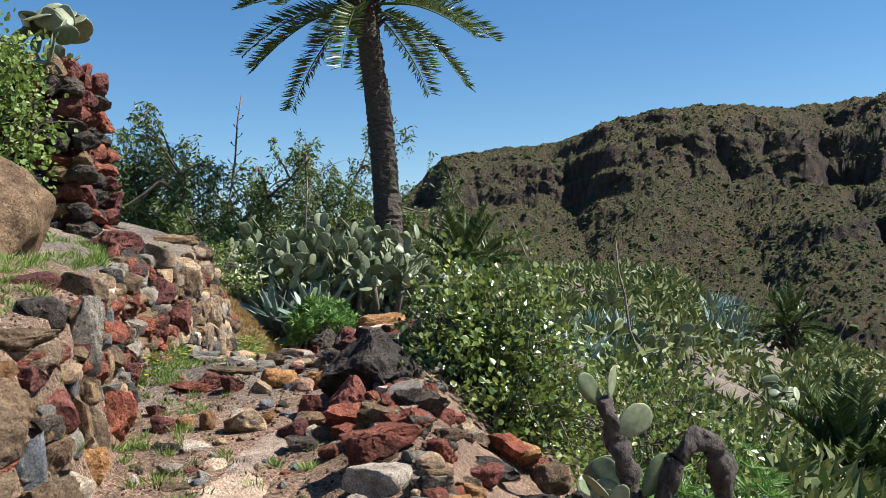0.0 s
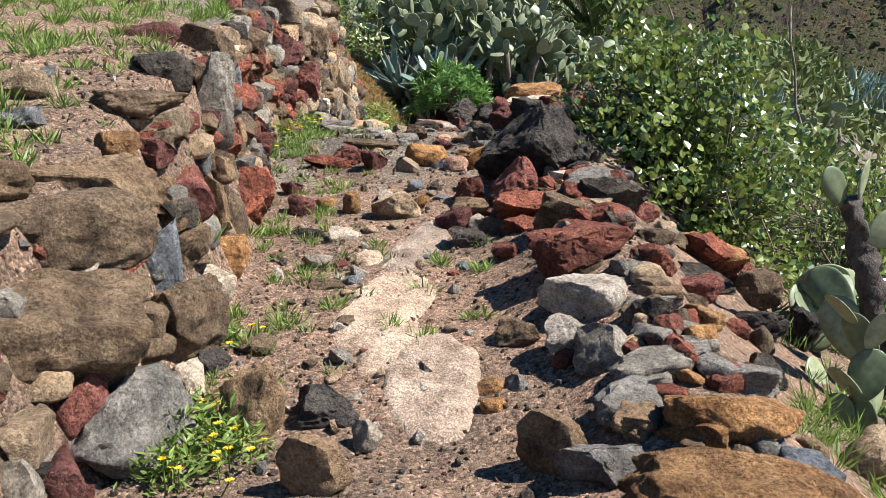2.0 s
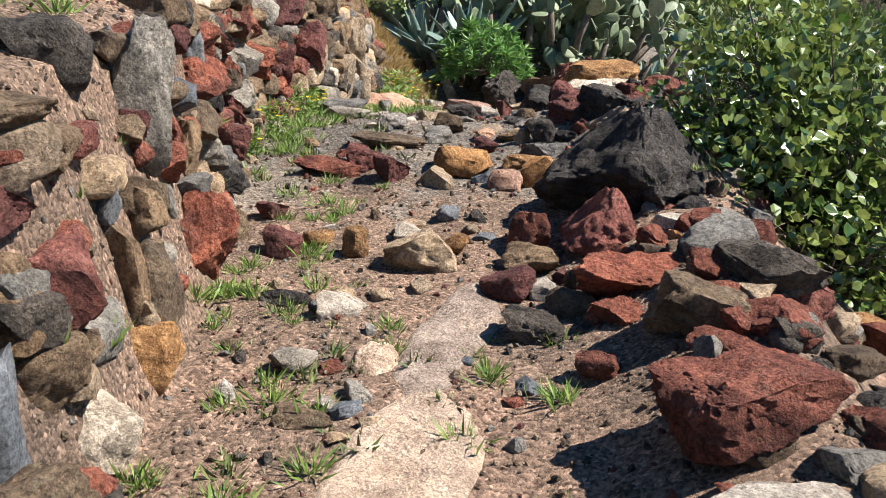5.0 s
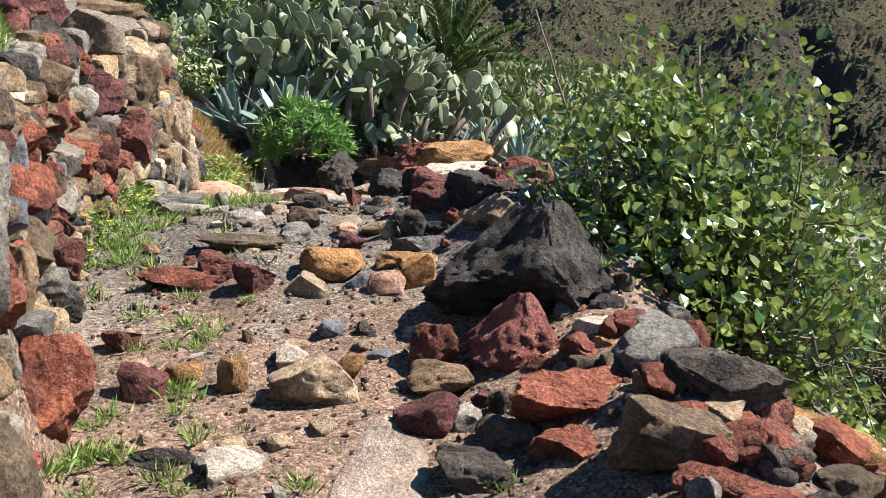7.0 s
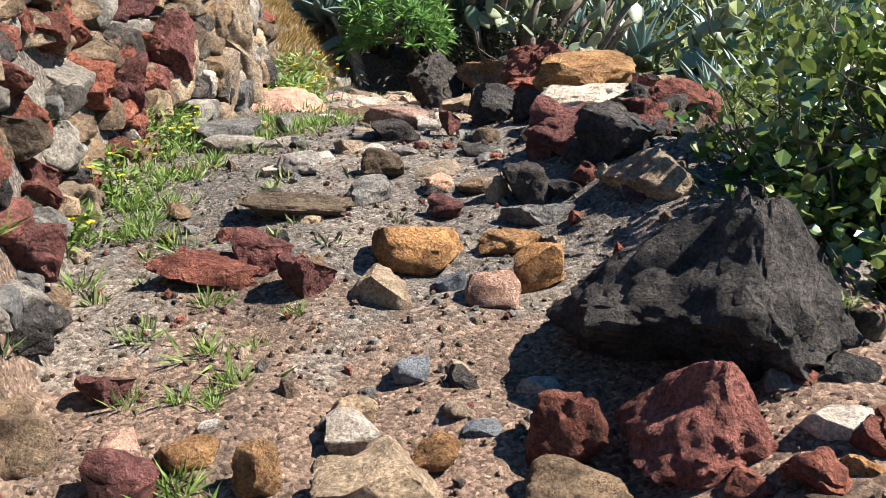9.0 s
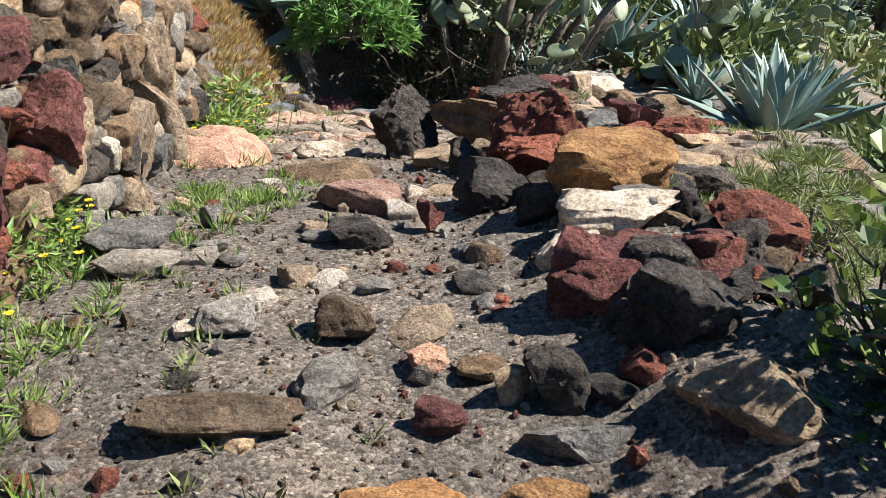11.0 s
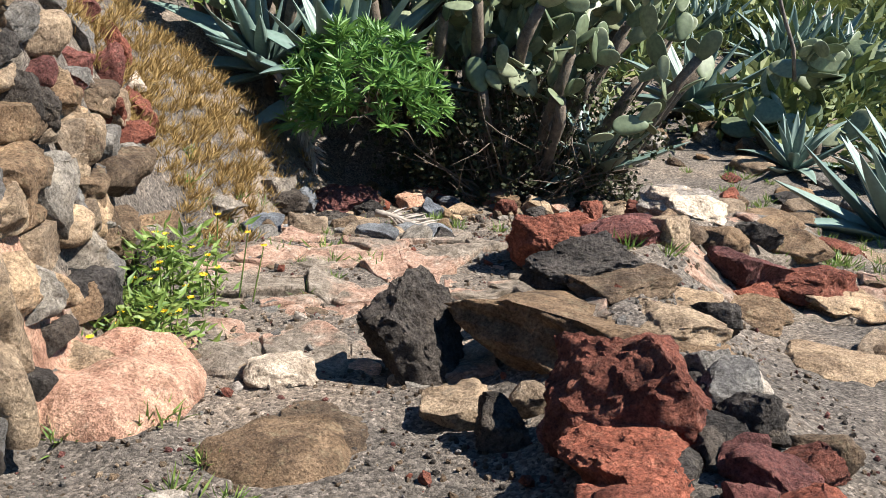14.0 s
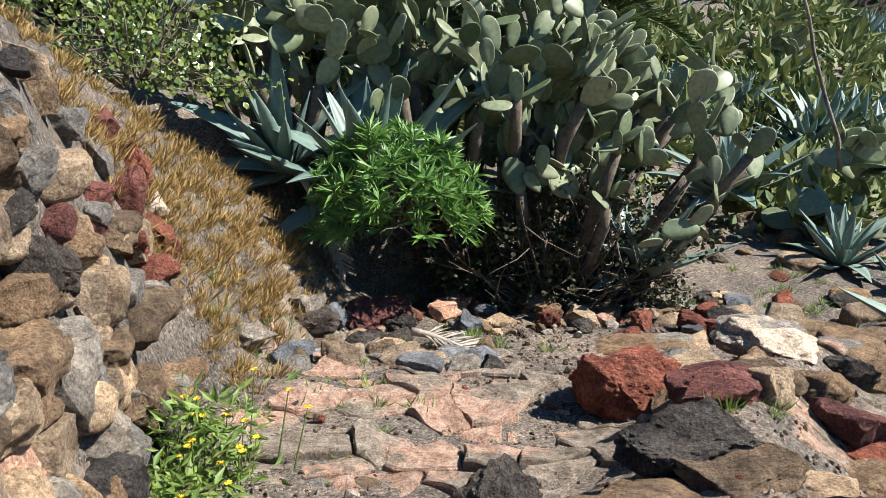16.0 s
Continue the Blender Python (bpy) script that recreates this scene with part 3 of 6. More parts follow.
loose_rock("pink", -1.02, 7.47, 0.70, 0.17, 0.13, 0.14, 0, 376)
loose_rock("tan", -1.36, 7.48, 0.69, 0.21, 0.17, 0.13, 7, 381)
loose_rock("maroon", -1.58, 7.51, 0.69, 0.19, 0.15, 0.19, 11, 380)
loose_rock("red", -1.93, 7.55, 0.71, 0.35, 0.20, 0.12, 18, 378)
loose_rock("slate", -1.14, 7.55, 0.72, 0.11, 0.09, 0.08, 2, 377)
loose_rock("ochre", -0.87, 7.59, 0.73, 0.16, 0.13, 0.16, -3, 375)
loose_rock("maroon", -1.76, 7.65, 0.72, 0.20, 0.16, 0.17, 14, 379)
loose_rock("ochre", -1.27, 7.74, 0.73, 0.31, 0.25, 0.16, 4, 373)
loose_rock("ochre", -0.96, 7.84, 0.76, 0.23, 0.16, 0.09, -1, 374)
loose_rock("tan", -0.49, 7.99, 0.92, 0.36, 0.29, 0.19, -9, 390, 0.30)
loose_rock("grey", -0.86, 8.01, 0.80, 0.28, 0.12, 0.10, -3, 395)
loose_rock("brown", -1.73, 8.07, 0.78, 0.44, 0.17, 0.11, 12, 386)
loose_rock("maroon", -1.19, 8.11, 0.81, 0.14, 0.11, 0.08, 2, 409)
loose_rock("dark", -0.76, 8.16, 0.87, 0.14, 0.11, 0.08, -4, 394)
loose_rock("dark", -0.89, 8.19, 0.82, 0.18, 0.14, 0.18, -2, 393)
loose_rock("tan", -1.01, 8.20, 0.83, 0.10, 0.08, 0.11, 0, 397)
loose_rock("grey", -1.48, 8.22, 0.81, 0.18, 0.14, 0.11, 7, 387)
loose_rock("brown", -1.09, 8.31, 0.83, 0.13, 0.10, 0.08, 0, 396)
loose_rock("dark", -0.58, 8.32, 0.95, 0.33, 0.26, 0.24, -7, 392)
loose_rock("pink", -1.23, 8.36, 0.84, 0.12, 0.09, 0.06, 3, 398)
loose_rock("brown", -1.47, 8.52, 0.84, 0.18, 0.14, 0.12, 6, 389)
loose_rock("pale", -1.81, 8.53, 0.84, 0.18, 0.14, 0.11, 11, 388)
loose_rock("maroon", -0.61, 8.57, 0.95, 0.56, 0.33, 0.19, -15, 419)
loose_rock("maroon", -0.80, 8.59, 0.89, 0.22, 0.17, 0.28, -3, 391)
loose_rock("maroon", -1.01, 8.67, 0.86, 0.10, 0.08, 0.05, -2, 441)
loose_rock("red", -1.02, 8.70, 0.86, 0.10, 0.08, 0.06, 0, 399)
loose_rock("grey", -0.56, 8.81, 1.02, 0.21, 0.11, 0.07, -15, 418)
loose_rock("tan", -1.66, 8.82, 0.84, 0.14, 0.11, 0.10, 8, 410)
loose_rock("dark", -1.09, 8.83, 0.85, 0.16, 0.13, 0.07, 0, 435)
loose_rock("red", -0.23, 8.85, 0.99, 0.33, 0.26, 0.22, -23, 420)
loose_rock("grey", -2.19, 8.91, 0.83, 0.29, 0.15, 0.10, 27, 432)
loose_rock("pale", -0.79, 8.91, 0.92, 0.22, 0.17, 0.14, -8, 417)
loose_rock("red", -1.35, 8.98, 0.84, 0.07, 0.06, 0.06, 6, 431)
loose_rock("brown", -1.05, 9.01, 0.85, 0.13, 0.10, 0.11, -1, 439)
loose_rock("grey", -1.90, 9.02, 0.84, 0.11, 0.08, 0.05, 19, 438)
loose_rock("pale", -0.59, 9.06, 1.00, 0.44, 0.31, 0.17, -12, 416)
loose_rock("slate", -1.12, 9.08, 0.85, 0.07, 0.05, 0.09, 0, 430)
loose_rock("grey", -2.26, 9.11, 0.84, 0.33, 0.20, 0.12, 16, 402)
loose_rock("grey", -2.34, 9.12, 0.84, 0.20, 0.15, 0.08, 28, 433)
loose_rock("grey", -1.08, 9.14, 0.85, 0.15, 0.11, 0.07, 0, 400)
loose_rock("dark", -1.50, 9.28, 0.82, 0.21, 0.17, 0.12, 9, 429)
loose_rock("dark", -1.48, 9.30, 0.83, 0.21, 0.14, 0.09, 5, 401)
loose_rock("dark", -0.84, 9.33, 0.90, 0.17, 0.13, 0.20, -5, 415)
loose_rock("grey", -2.06, 9.43, 0.82, 0.09, 0.08, 0.11, 20, 437)
loose_rock("maroon", -1.23, 9.49, 0.81, 0.11, 0.09, 0.15, 2, 428)
loose_rock("red", -2.52, 9.51, 0.85, 0.20, 0.16, 0.14, 27, 434)
loose_rock("ochre", -0.59, 9.36, 1.00, 0.49, 0.37, 0.26, -11, 414)
loose_rock("pale", -1.36, 9.65, 0.80, 0.13, 0.10, 0.09, 5, 427)
loose_rock("dark", -0.97, 9.74, 0.81, 0.39, 0.31, 0.24, -2, 413)
loose_rock("pink", -1.55, 9.81, 0.78, 0.37, 0.30, 0.13, 8, 426)
loose_rock("dark", -0.13, 9.92, 0.84, 0.35, 0.28, 0.18, -17, 421)
loose_rock("tan", -1.92, 9.99, 0.76, 0.11, 0.06, 0.05, 14, 440)
loose_rock("tan", -1.22, 10.07, 0.76, 0.17, 0.12, 0.07, 2, 436)
loose_rock("red", -0.82, 10.24, 0.86, 0.19, 0.15, 0.09, -4, 424)
loose_rock("red", -0.27, 10.24, 0.86, 0.20, 0.16, 0.14, -13, 422)
loose_rock("red", -0.76, 10.43, 0.84, 0.47, 0.37, 0.38, -5, 412)
loose_rock("grey", -0.45, 10.51, 0.91, 0.19, 0.15, 0.18, -9, 423)
loose_rock("dark", -1.08, 10.55, 0.73, 0.18, 0.14, 0.20, 0, 425)
loose_rock("pale", -0.37, 10.64, 0.87, 0.18, 0.14, 0.15, -20, 457)
loose_rock("tan", -1.01, 10.72, 0.76, 0.14, 0.11, 0.12, -5, 456)
loose_rock("tan", -1.21, 10.75, 0.69, 0.29, 0.23, 0.14, 0, 455)
loose_rock("slate", -0.42, 10.94, 0.89, 0.11, 0.09, 0.06, -17, 463)
loose_rock("pale", -1.87, 11.02, 0.65, 0.26, 0.21, 0.11, 13, 454)
loose_rock("brown", -0.83, 11.12, 0.72, 0.98, 0.72, 0.27, -8, 450)
loose_rock("dark", -1.41, 11.14, 0.60, 0.39, 0.31, 0.44, 3, 442, 0.25)
loose_rock("dark", -0.31, 11.23, 0.78, 0.20, 0.16, 0.18, -17, 451)
loose_rock("dark", -0.77, 11.51, 0.87, 0.49, 0.35, 0.18, -8, 445)
loose_rock("red", 0.05, 12.01, 0.57, 0.27, 0.22, 0.14, -19, 452)
loose_rock("tan", -0.35, 12.04, 0.82, 0.19, 0.15, 0.18, -13, 446)
loose_rock("maroon", -0.53, 12.19, 0.76, 0.37, 0.28, 0.17, -10, 444)
loose_rock("red", 0.38, 12.24, 0.50, 0.47, 0.33, 0.19, -10, 411)
loose_rock("brown", -0.05, 12.38, 0.68, 0.33, 0.27, 0.16, -16, 447)
loose_rock("dark", 0.29, 12.83, 0.52, 0.27, 0.21, 0.18, -18, 448)
loose_rock("red", -0.78, 12.84, 0.43, 0.51, 0.41, 0.26, -5, 443)
loose_rock("pale", -0.15, 12.85, 0.66, 0.44, 0.31, 0.19, -13, 449)
loose_rock("grey", -2.74, 13.21, 0.47, 0.40, 0.20, 0.13, 17, 458)
loose_rock("dark", -2.55, 14.04, 0.22, 0.40, 0.31, 0.16, 13, 459)
loose_rock("grey", -2.56, 14.04, 0.24, 0.26, 0.21, 0.23, 13, 461)
loose_rock("maroon", -2.20, 14.61, -0.02, 0.56, 0.45, 0.24, 8, 460)
loose_rock("brown", -0.59, 15.13, -0.12, 0.32, 0.24, 0.13, -5, 462)
loose_rock("red", -0.80, 12.60, 0.47, 0.48, 0.39, 0.31, -6, 3)
loose_rock("maroon", -0.55, 11.99, 0.82, 0.35, 0.29, 0.16, -11, 4)
loose_rock("pale", -0.12, 12.84, 0.68, 0.44, 0.36, 0.16, -14, 5)
loose_rock("maroon", 0.06, 12.12, 0.58, 0.39, 0.32, 0.25, -13, 50)
loose_rock("red", 0.88, 13.22, 0.34, 0.32, 0.27, 0.12, -18, 51)
loose_rock("brown", 0.45, 12.94, 0.46, 0.54, 0.44, 0.19, -15, 52)
loose_rock("tan", 0.52, 12.17, 0.50, 0.58, 0.39, 0.11, -17, 53)
loose_rock("red", -0.77, 10.16, 0.87, 0.44, 0.33, 0.18, -5, 471)
loose_rock("red", -0.77, 9.98, 0.89, 0.34, 0.26, 0.16, -5, 472)
loose_rock("grey", -0.48, 10.63, 0.92, 0.15, 0.11, 0.16, -5, 473)
loose_rock("dark", -0.40, 10.41, 0.90, 0.20, 0.15, 0.16, -5, 474)
loose_rock("red", -0.38, 9.92, 0.94, 0.22, 0.16, 0.16, -5, 475)
flat_rock("pink", -2.45, 10.90, 0.58, 0.54, 0.70, 0.18, 26, 8)
flat_rock("brown", -1.67, 10.67, 0.63, 0.37, 0.44, 0.13, 9, 58)
flat_rock("tan", -1.26, 8.59, 0.81, 0.23, 0.28, 0.09, 1, 82)
flat_rock("tan", -1.12, 4.58, 0.28, 0.08, 0.13, 0.05, 17, 166)
flat_rock("brown", -1.43, 4.41, 0.22, 0.27, 0.46, 0.10, 24, 170)


# ---------------------------------------------------------------- plants: shape helpers
def frames_from(axis, rnd):
    """Two directions across each axis, with a random roll."""
    n = len(axis)
    h = rnd.normal(size=(n, 3))
    s = np.cross(axis, h)
    s /= np.linalg.norm(s, axis=1, keepdims=True) + 1e-9
    return s, np.cross(s, axis)


def leaves(name, pos, axis, length, width, mat, rnd, fold=0.18, up=None, bow=0.0):
    """Folded pointed leaves; pos, axis: n x 3; length, width: n."""
    axis = axis / (np.linalg.norm(axis, axis=1, keepdims=True) + 1e-9)
    s, t = frames_from(axis, rnd)
    if up is not None:
        t = np.array(up)[None] - axis * (axis @ np.array(up))[:, None] + 0.25 * rnd.normal(size=axis.shape)
        s = np.cross(axis, t)
        s /= np.linalg.norm(s, axis=1, keepdims=True) + 1e-9
        t = np.cross(s, axis)
    L, W = length[:, None], width[:, None]
    a = pos
    m = pos + axis * L * 0.5 - t * L * bow * 0.25
    tip = pos + axis * L - t * L * bow
    l = pos + axis * L * 0.45 + s * W * 0.5 + t * W * fold - t * L * bow * 0.25
    r = pos + axis * L * 0.45 - s * W * 0.5 + t * W * fold - t * L * bow * 0.25
    co = np.stack([a, l, tip, r, m], 1).reshape(-1, 3)
    k = np.arange(len(pos)) * 5
    f = np.concatenate([np.stack([k, k + 4, k + 1], 1), np.stack([k + 1, k + 4, k + 2], 1), np.stack([k, k + 3, k + 4], 1), np.stack([k + 3, k + 2, k + 4], 1)])
    return mesh_from(name, co.tolist(), f.tolist(), mat)


def round_leaves(name, pos, axis, size, mat, rnd, facing):
    """Broad rounded leaves whose faces turn towards facing."""
    axis = axis / (np.linalg.norm(axis, axis=1, keepdims=True) + 1e-9)
    t = facing + 0.55 * rnd.normal(size=axis.shape)
    s = np.cross(axis, t)
    s /= np.linalg.norm(s, axis=1, keepdims=True) + 1e-9
    t = np.cross(s, axis)
    S = size[:, None]
    outline = ((0, 0, 0), (0.3, 0.38, 0.06), (0.68, 0.43, 0.10), (1.0, 0.0, -0.03), (0.68, -0.43, 0.10), (0.3, -0.38, 0.06))
    co = np.stack([pos + S * (axis * u + s * v + t * w) for u, v, w in outline], 1).reshape(-1, 3)
    k = np.arange(len(pos)) * 6
    f = [(*q,) for q in np.stack([k, k + 1, k + 2, k + 3], 1).tolist()] + [(*q,) for q in np.stack([k, k + 3, k + 4, k + 5], 1).tolist()]
    return mesh_from(name, co.tolist(), f, mat)


def tube(path, radii, sides=7):
    """Vertices and faces of a tapered tube along a path."""
    path = [Vector(p) for p in path]
    v, f = [], []
    ref = Vector((0.31, 0.17, 0.93)).normalized()
    for i, p in enumerate(path):
        d = (path[min(i + 1, len(path) - 1)] - path[max(i - 1, 0)]).normalized()
        s = d.cross(ref if abs(d.dot(ref)) < 0.95 else Vector((1, 0, 0))).normalized()
        t = s.cross(d)
        for k in range(sides):
            q = 2 * math.pi * k / sides
            v.append(p + float(radii[i]) * (math.cos(q) * s + math.sin(q) * t))
    for i in range(len(path) - 1):
        for k in range(sides):
            a, b = i * sides + k, i * sides + (k + 1) % sides
            f.append((a, b, b + sides, a + sides))
    f.append(tuple(range(sides))[::-1])
    f.append(tuple(range((len(path) - 1) * sides, len(path) * sides)))
    return v, f


def join(pieces):
    v, f = [], []
    for pv, pf in pieces:
        o = len(v)
        v += list(pv)
        f += [tuple(i + o for i in q) for q in pf]
    return v, f


def bent(start, direction, length, bend, rnd, n=5, wobble=0.12):
    """A path that bends as it grows."""
    p, d = Vector(start), Vector(direction).normalized()
    out = [p.copy()]
    for _ in range(n):
        d = (d + Vector(bend) / n + wobble * Vector(rnd.normal(size=3))).normalized()
        p = p + d * (length / n)
        out.append(p.copy())
    return out


def thing(name, x, y, z, label, category, group="", kind=""):
    return tagged(empty(name, x, y, z), label, category, group, kind)


# ---------------------------------------------------------------- prickly pears
def pad_mesh(name, mat, curve, slim=0.5):
    """A cactus pad one metre long: egg-shaped, flat, slightly curved."""
    v, f = SPHERE[3]
    p = v.copy()
    z = (p[:, 2] + 1) / 2
    k = 0.62 + 0.5 * z - 0.12 * z ** 2
    co = np.stack([p[:, 0] * slim * 0.62 * k, p[:, 1] * 0.052 * (1.35 - 0.6 * z) + curve * (z - 0.4) ** 2 + 0.02 * np.sin(p[:, 0] * 3), z], 1)
    return mesh_from(name, co, f, mat, True)


PADS = [pad_mesh("pad", PAD, 0.10), pad_mesh("pad", PAD, -0.06, 0.58), pad_mesh("pad", PAD, 0.02, 0.66)]


def prickly_pear(x, y, z, radius, height, count, seed, label, pad=0.36, trunk=0.5, lean=(0, 0), group="prickly pears"):
    """Branching chains of pads that fill a mound, on woody stems."""
    rnd = np.random.RandomState(seed)
    ob = thing("prickly_pear", x, y, z, label, "cactus", group)
    made = 0
    stems = max(4, count // 13)
    queue = []
    for i in range(stems):
        a, r = rnd.uniform(0, 6.28), radius * 0.62 * math.sqrt(rnd.uniform(0.02, 1))
        base = Vector((r * math.cos(a), r * math.sin(a), -0.1))
        d = Vector((0.7 * base.x / radius + lean[0], 0.7 * base.y / radius + lean[1], 1)).normalized()
        tl = trunk * rnd.uniform(0.6, 1.4)
        path = bent(base, d, tl, (0, 0, 0.1), rnd, 4, 0.1)
        part("stem", mesh_from("stem", *tube(path, [0.06, 0.05, 0.045, 0.05, 0.04], 7), TWIG, True), ob, label="grey woody cactus stem")
        queue.append((path[-1], d, 0))
    guard = 0
    while made < count and queue and guard < 20000:
        guard += 1
        i = rnd.randint(0, min(len(queue), 14))
        base, d, level = queue.pop(i)
        L = pad * rnd.uniform(0.75, 1.2)
        out = Vector((base.x, base.y, 0)) * (0.5 / max(radius, 0.1))
        nd = (d * 0.6 + out * 0.9 + Vector((0, 0, 0.38)) + 0.55 * Vector(rnd.normal(size=3))).normalized()
        if nd.z < -0.1:
            nd.z = 0.1
            nd.normalize()
        tip = base + nd * L
        inside = (tip.x / (radius * 1.08)) ** 2 + (tip.y / (radius * 1.08)) ** 2 + (max(tip.z, 0) / height) ** 2
        if inside > 1.05 and level > 0:
            if rnd.rand() < 0.85:
                queue.append((base, d, level))
            continue
        q = nd.to_track_quat("Z", "Y")
        m = Matrix.LocRotScale(base - nd * 0.02, q, (L * rnd.uniform(0.85, 1.15), L, L)) @ pose(0, 0, 0, 0, 0, rnd.uniform(0, 360))
        part("pad", PADS[rnd.randint(0, 3)], ob, m)
        made += 1
        for _ in range(rnd.choice([1, 2, 2, 3])):
            side = 0.25 * L * Vector(rnd.normal(size=3))
            side -= nd * side.dot(nd)
            queue.append((base + nd * L * rnd.uniform(0.8, 0.97) + side * 0.5, nd, level + 1))
    return ob


# ---------------------------------------------------------------- agaves
def agave_leaf_mesh(name, bow, width):
    """A fleshy channelled leaf one metre long that grows along +y and rises, with a dark spine."""
    rows, v, f = 12, [], []
    for i in range(rows + 1):
        u = i / rows
        w = width * (0.62 + 0.9 * u * (1 - u) * 1.6) * (1 - u ** 3.2) + 0.003
        th = 0.045 * (1 - u) ** 0.8 + 0.004
        y, z = u * (1 - 0.1 * bow * u), -bow * u * u * 0.6
        for cx, cz in ((-1, 0.34), (-0.5, 0.06), (0, -0.04), (0.5, 0.06), (1, 0.34)):
            v.append((cx * w / 2, y, z + cz * w * 0.5))
        for cx, cz in ((1, 0.30), (0, -0.12), (-1, 0.30)):
            v.append((cx * w / 2 * 0.98, y, z + cz * w * 0.5 - th * (1 if cx == 0 else 0.25)))
    n = 8
    for i in range(rows):
        for k in range(n):
            a, b = i * n + k, i * n + (k + 1) % n
            f.append((a, b, b + n, a + n))
    f.append(tuple(range(rows * n, rows * n + n)))
    return mesh_from(name, v, f, AGAVE, True)


AGAVE_LEAVES = [agave_leaf_mesh("leaf", 0.05, 0.19), agave_leaf_mesh("leaf", 0.5, 0.22), agave_leaf_mesh("leaf", -0.12, 0.18)]


def agave(x, y, z, size, count, seed, label, tilt=(0, 0)):
    rnd = np.random.RandomState(seed)
    ob = thing("agave", x, y, z, label, "agave", "agaves")
    ob.rotation_euler = (radians(tilt[0]), radians(tilt[1]), 0)
    for i in range(count):
        u = i / count
        el = 8 + 75 * u ** 0.9 + rnd.uniform(-7, 7)
        s = size * rnd.uniform(0.8, 1.1) * (0.75 + 0.35 * math.sin(math.pi * min(1, u + 0.2)))
        m = pose(0, 0, 0.10 * u * size, 0, 0, i * 137.5 + rnd.uniform(-9, 9)) @ pose(0, 0.03 * size, 0, el, 0, 0) @ Matrix.Diagonal((s * rnd.uniform(0.9, 1.15), s, s, 1))
        part("leaf", AGAVE_LEAVES[0 if u > 0.55 else rnd.choice([0, 1, 1, 2])], ob, m)
    return ob


def flower_stalk(x, y, z, tx, ty, tz, seed, branches=0):
    """A tall dry agave stalk from its foot to its tip."""
    rnd = np.random.RandomState(seed)
    ob = thing("agave_stalk", x, y, z, "dry grey flower stalk of an agave standing on the slope", "plant stalk", "agave stalks")
    d = Vector((tx - x, ty - y, tz - z))
    path = [d * (i / 6) + 0.012 * d.length * Vector(rnd.normal(size=3)) * (0 < i < 6) for i in range(7)]
    v, f = tube(path, [0.006 * d.length * (1 - 0.11 * i) + 0.008 for i in range(7)], 6)
    part("stalk", mesh_from("stalk", v, f, WOOD, True), ob)
    for k in range(branches):
        u = 0.55 + 0.42 * k / branches
        s = Vector((1, 0.2, 0.25)) * (1 if k % 2 else -1)
        s.z = abs(s.z) + 0.3
        v, f = tube([d * u, d * u + s * 0.14 * (1.3 - u), d * u + s * 0.22 * (1.3 - u) + Vector((0, 0, 0.05))], [0.012, 0.008, 0.02], 5)
        part("branch", mesh_from("branch", v, f, WOOD), ob)
    return ob


# ---------------------------------------------------------------- bushes
def mound_points(rnd, n, rx, ry, rz, lumps, shell=0.55, low=-0.15):
    """Points in the outer shell of a lumpy mound, with their outward directions."""
    d = rnd.normal(size=(n * 2, 3))
    d /= np.linalg.norm(d, axis=1, keepdims=True)
    d = d[d[:, 2] > low][:n]
    k = np.array([1 + lumps * (noise.noise(Vector(q * 2.3) + Vector((rx * 9, ry * 5, 0))) + 0.6 * noise.noise(Vector(q * 5.7))) for q in d])
    r = (shell + (1 - shell) * rnd.uniform(0, 1, len(d)) ** 0.6) * k
    return d * r[:, None] * np.array([[rx, ry, rz]]), d


def branch_set(rnd, n, rx, ry, rz, thick):
    woods = []
    for _ in range(n):
        d = rnd.normal(size=3)
        d[2] = abs(d[2]) + 0.25
        d /= np.linalg.norm(d)
        tip = d * np.array([rx, ry, rz]) * rnd.uniform(0.7, 0.98)
        path = bent((0.12 * d[0], 0.12 * d[1], -0.05), tuple(tip), float(np.linalg.norm(tip)), (0, 0, 0.25), rnd, 5, 0.16)
        woods.append(tube(path, [thick * q for q in (1, 0.75, 0.55, 0.4, 0.28, 0.15)], 5))
        for j in (2, 3, 4):
            side = bent(path[j], rnd.normal(size=3), 0.35 * rz, (0, 0, 0.4), rnd, 3, 0.25)
            woods.append(tube(side, [thick * 0.4, thick * 0.3, thick * 0.2, thick * 0.08], 4))
    return join(woods)


def round_leaf_bush(x, y, z, rx, ry, rz, count, size, seed, label, lumps=0.35, shell=0.5, twigs=26, mat=None, low=-0.15):
    rnd = np.random.RandomState(seed)
    ob = thing("bush", x, y, z, label, "bush", "bushes")
    v, f = branch_set(rnd, twigs, rx, ry, rz, 0.016)
    tagged(part("twig_mass", mesh_from("twig_mass", v, f, TWIG, True), ob, label="thin grey-brown branches"), kind="stuff")
    tip, out = mound_points(rnd, count // 13, rx, ry, rz, lumps, shell, low)
    tip, d = np.repeat(tip, 13, 0), np.repeat(out + 0.35 * rnd.normal(size=out.shape), 13, 0)
    p = tip + size * 1.15 * rnd.normal(size=tip.shape) - d * size * rnd.uniform(0, 2.5, (len(tip), 1))
    axis = d * 0.6 + rnd.normal(size=d.shape) * 0.7 + np.array([[0, 0, 0.25]])
    facing = np.array([[0.45, 0.0, 0.75]]) + 0.3 * d
    part("foliage", round_leaves("foliage", p, axis, size * rnd.uniform(0.6, 1.25, len(p)), mat or BUSH, rnd, facing), ob, label="glossy rounded green leaves")
    return ob


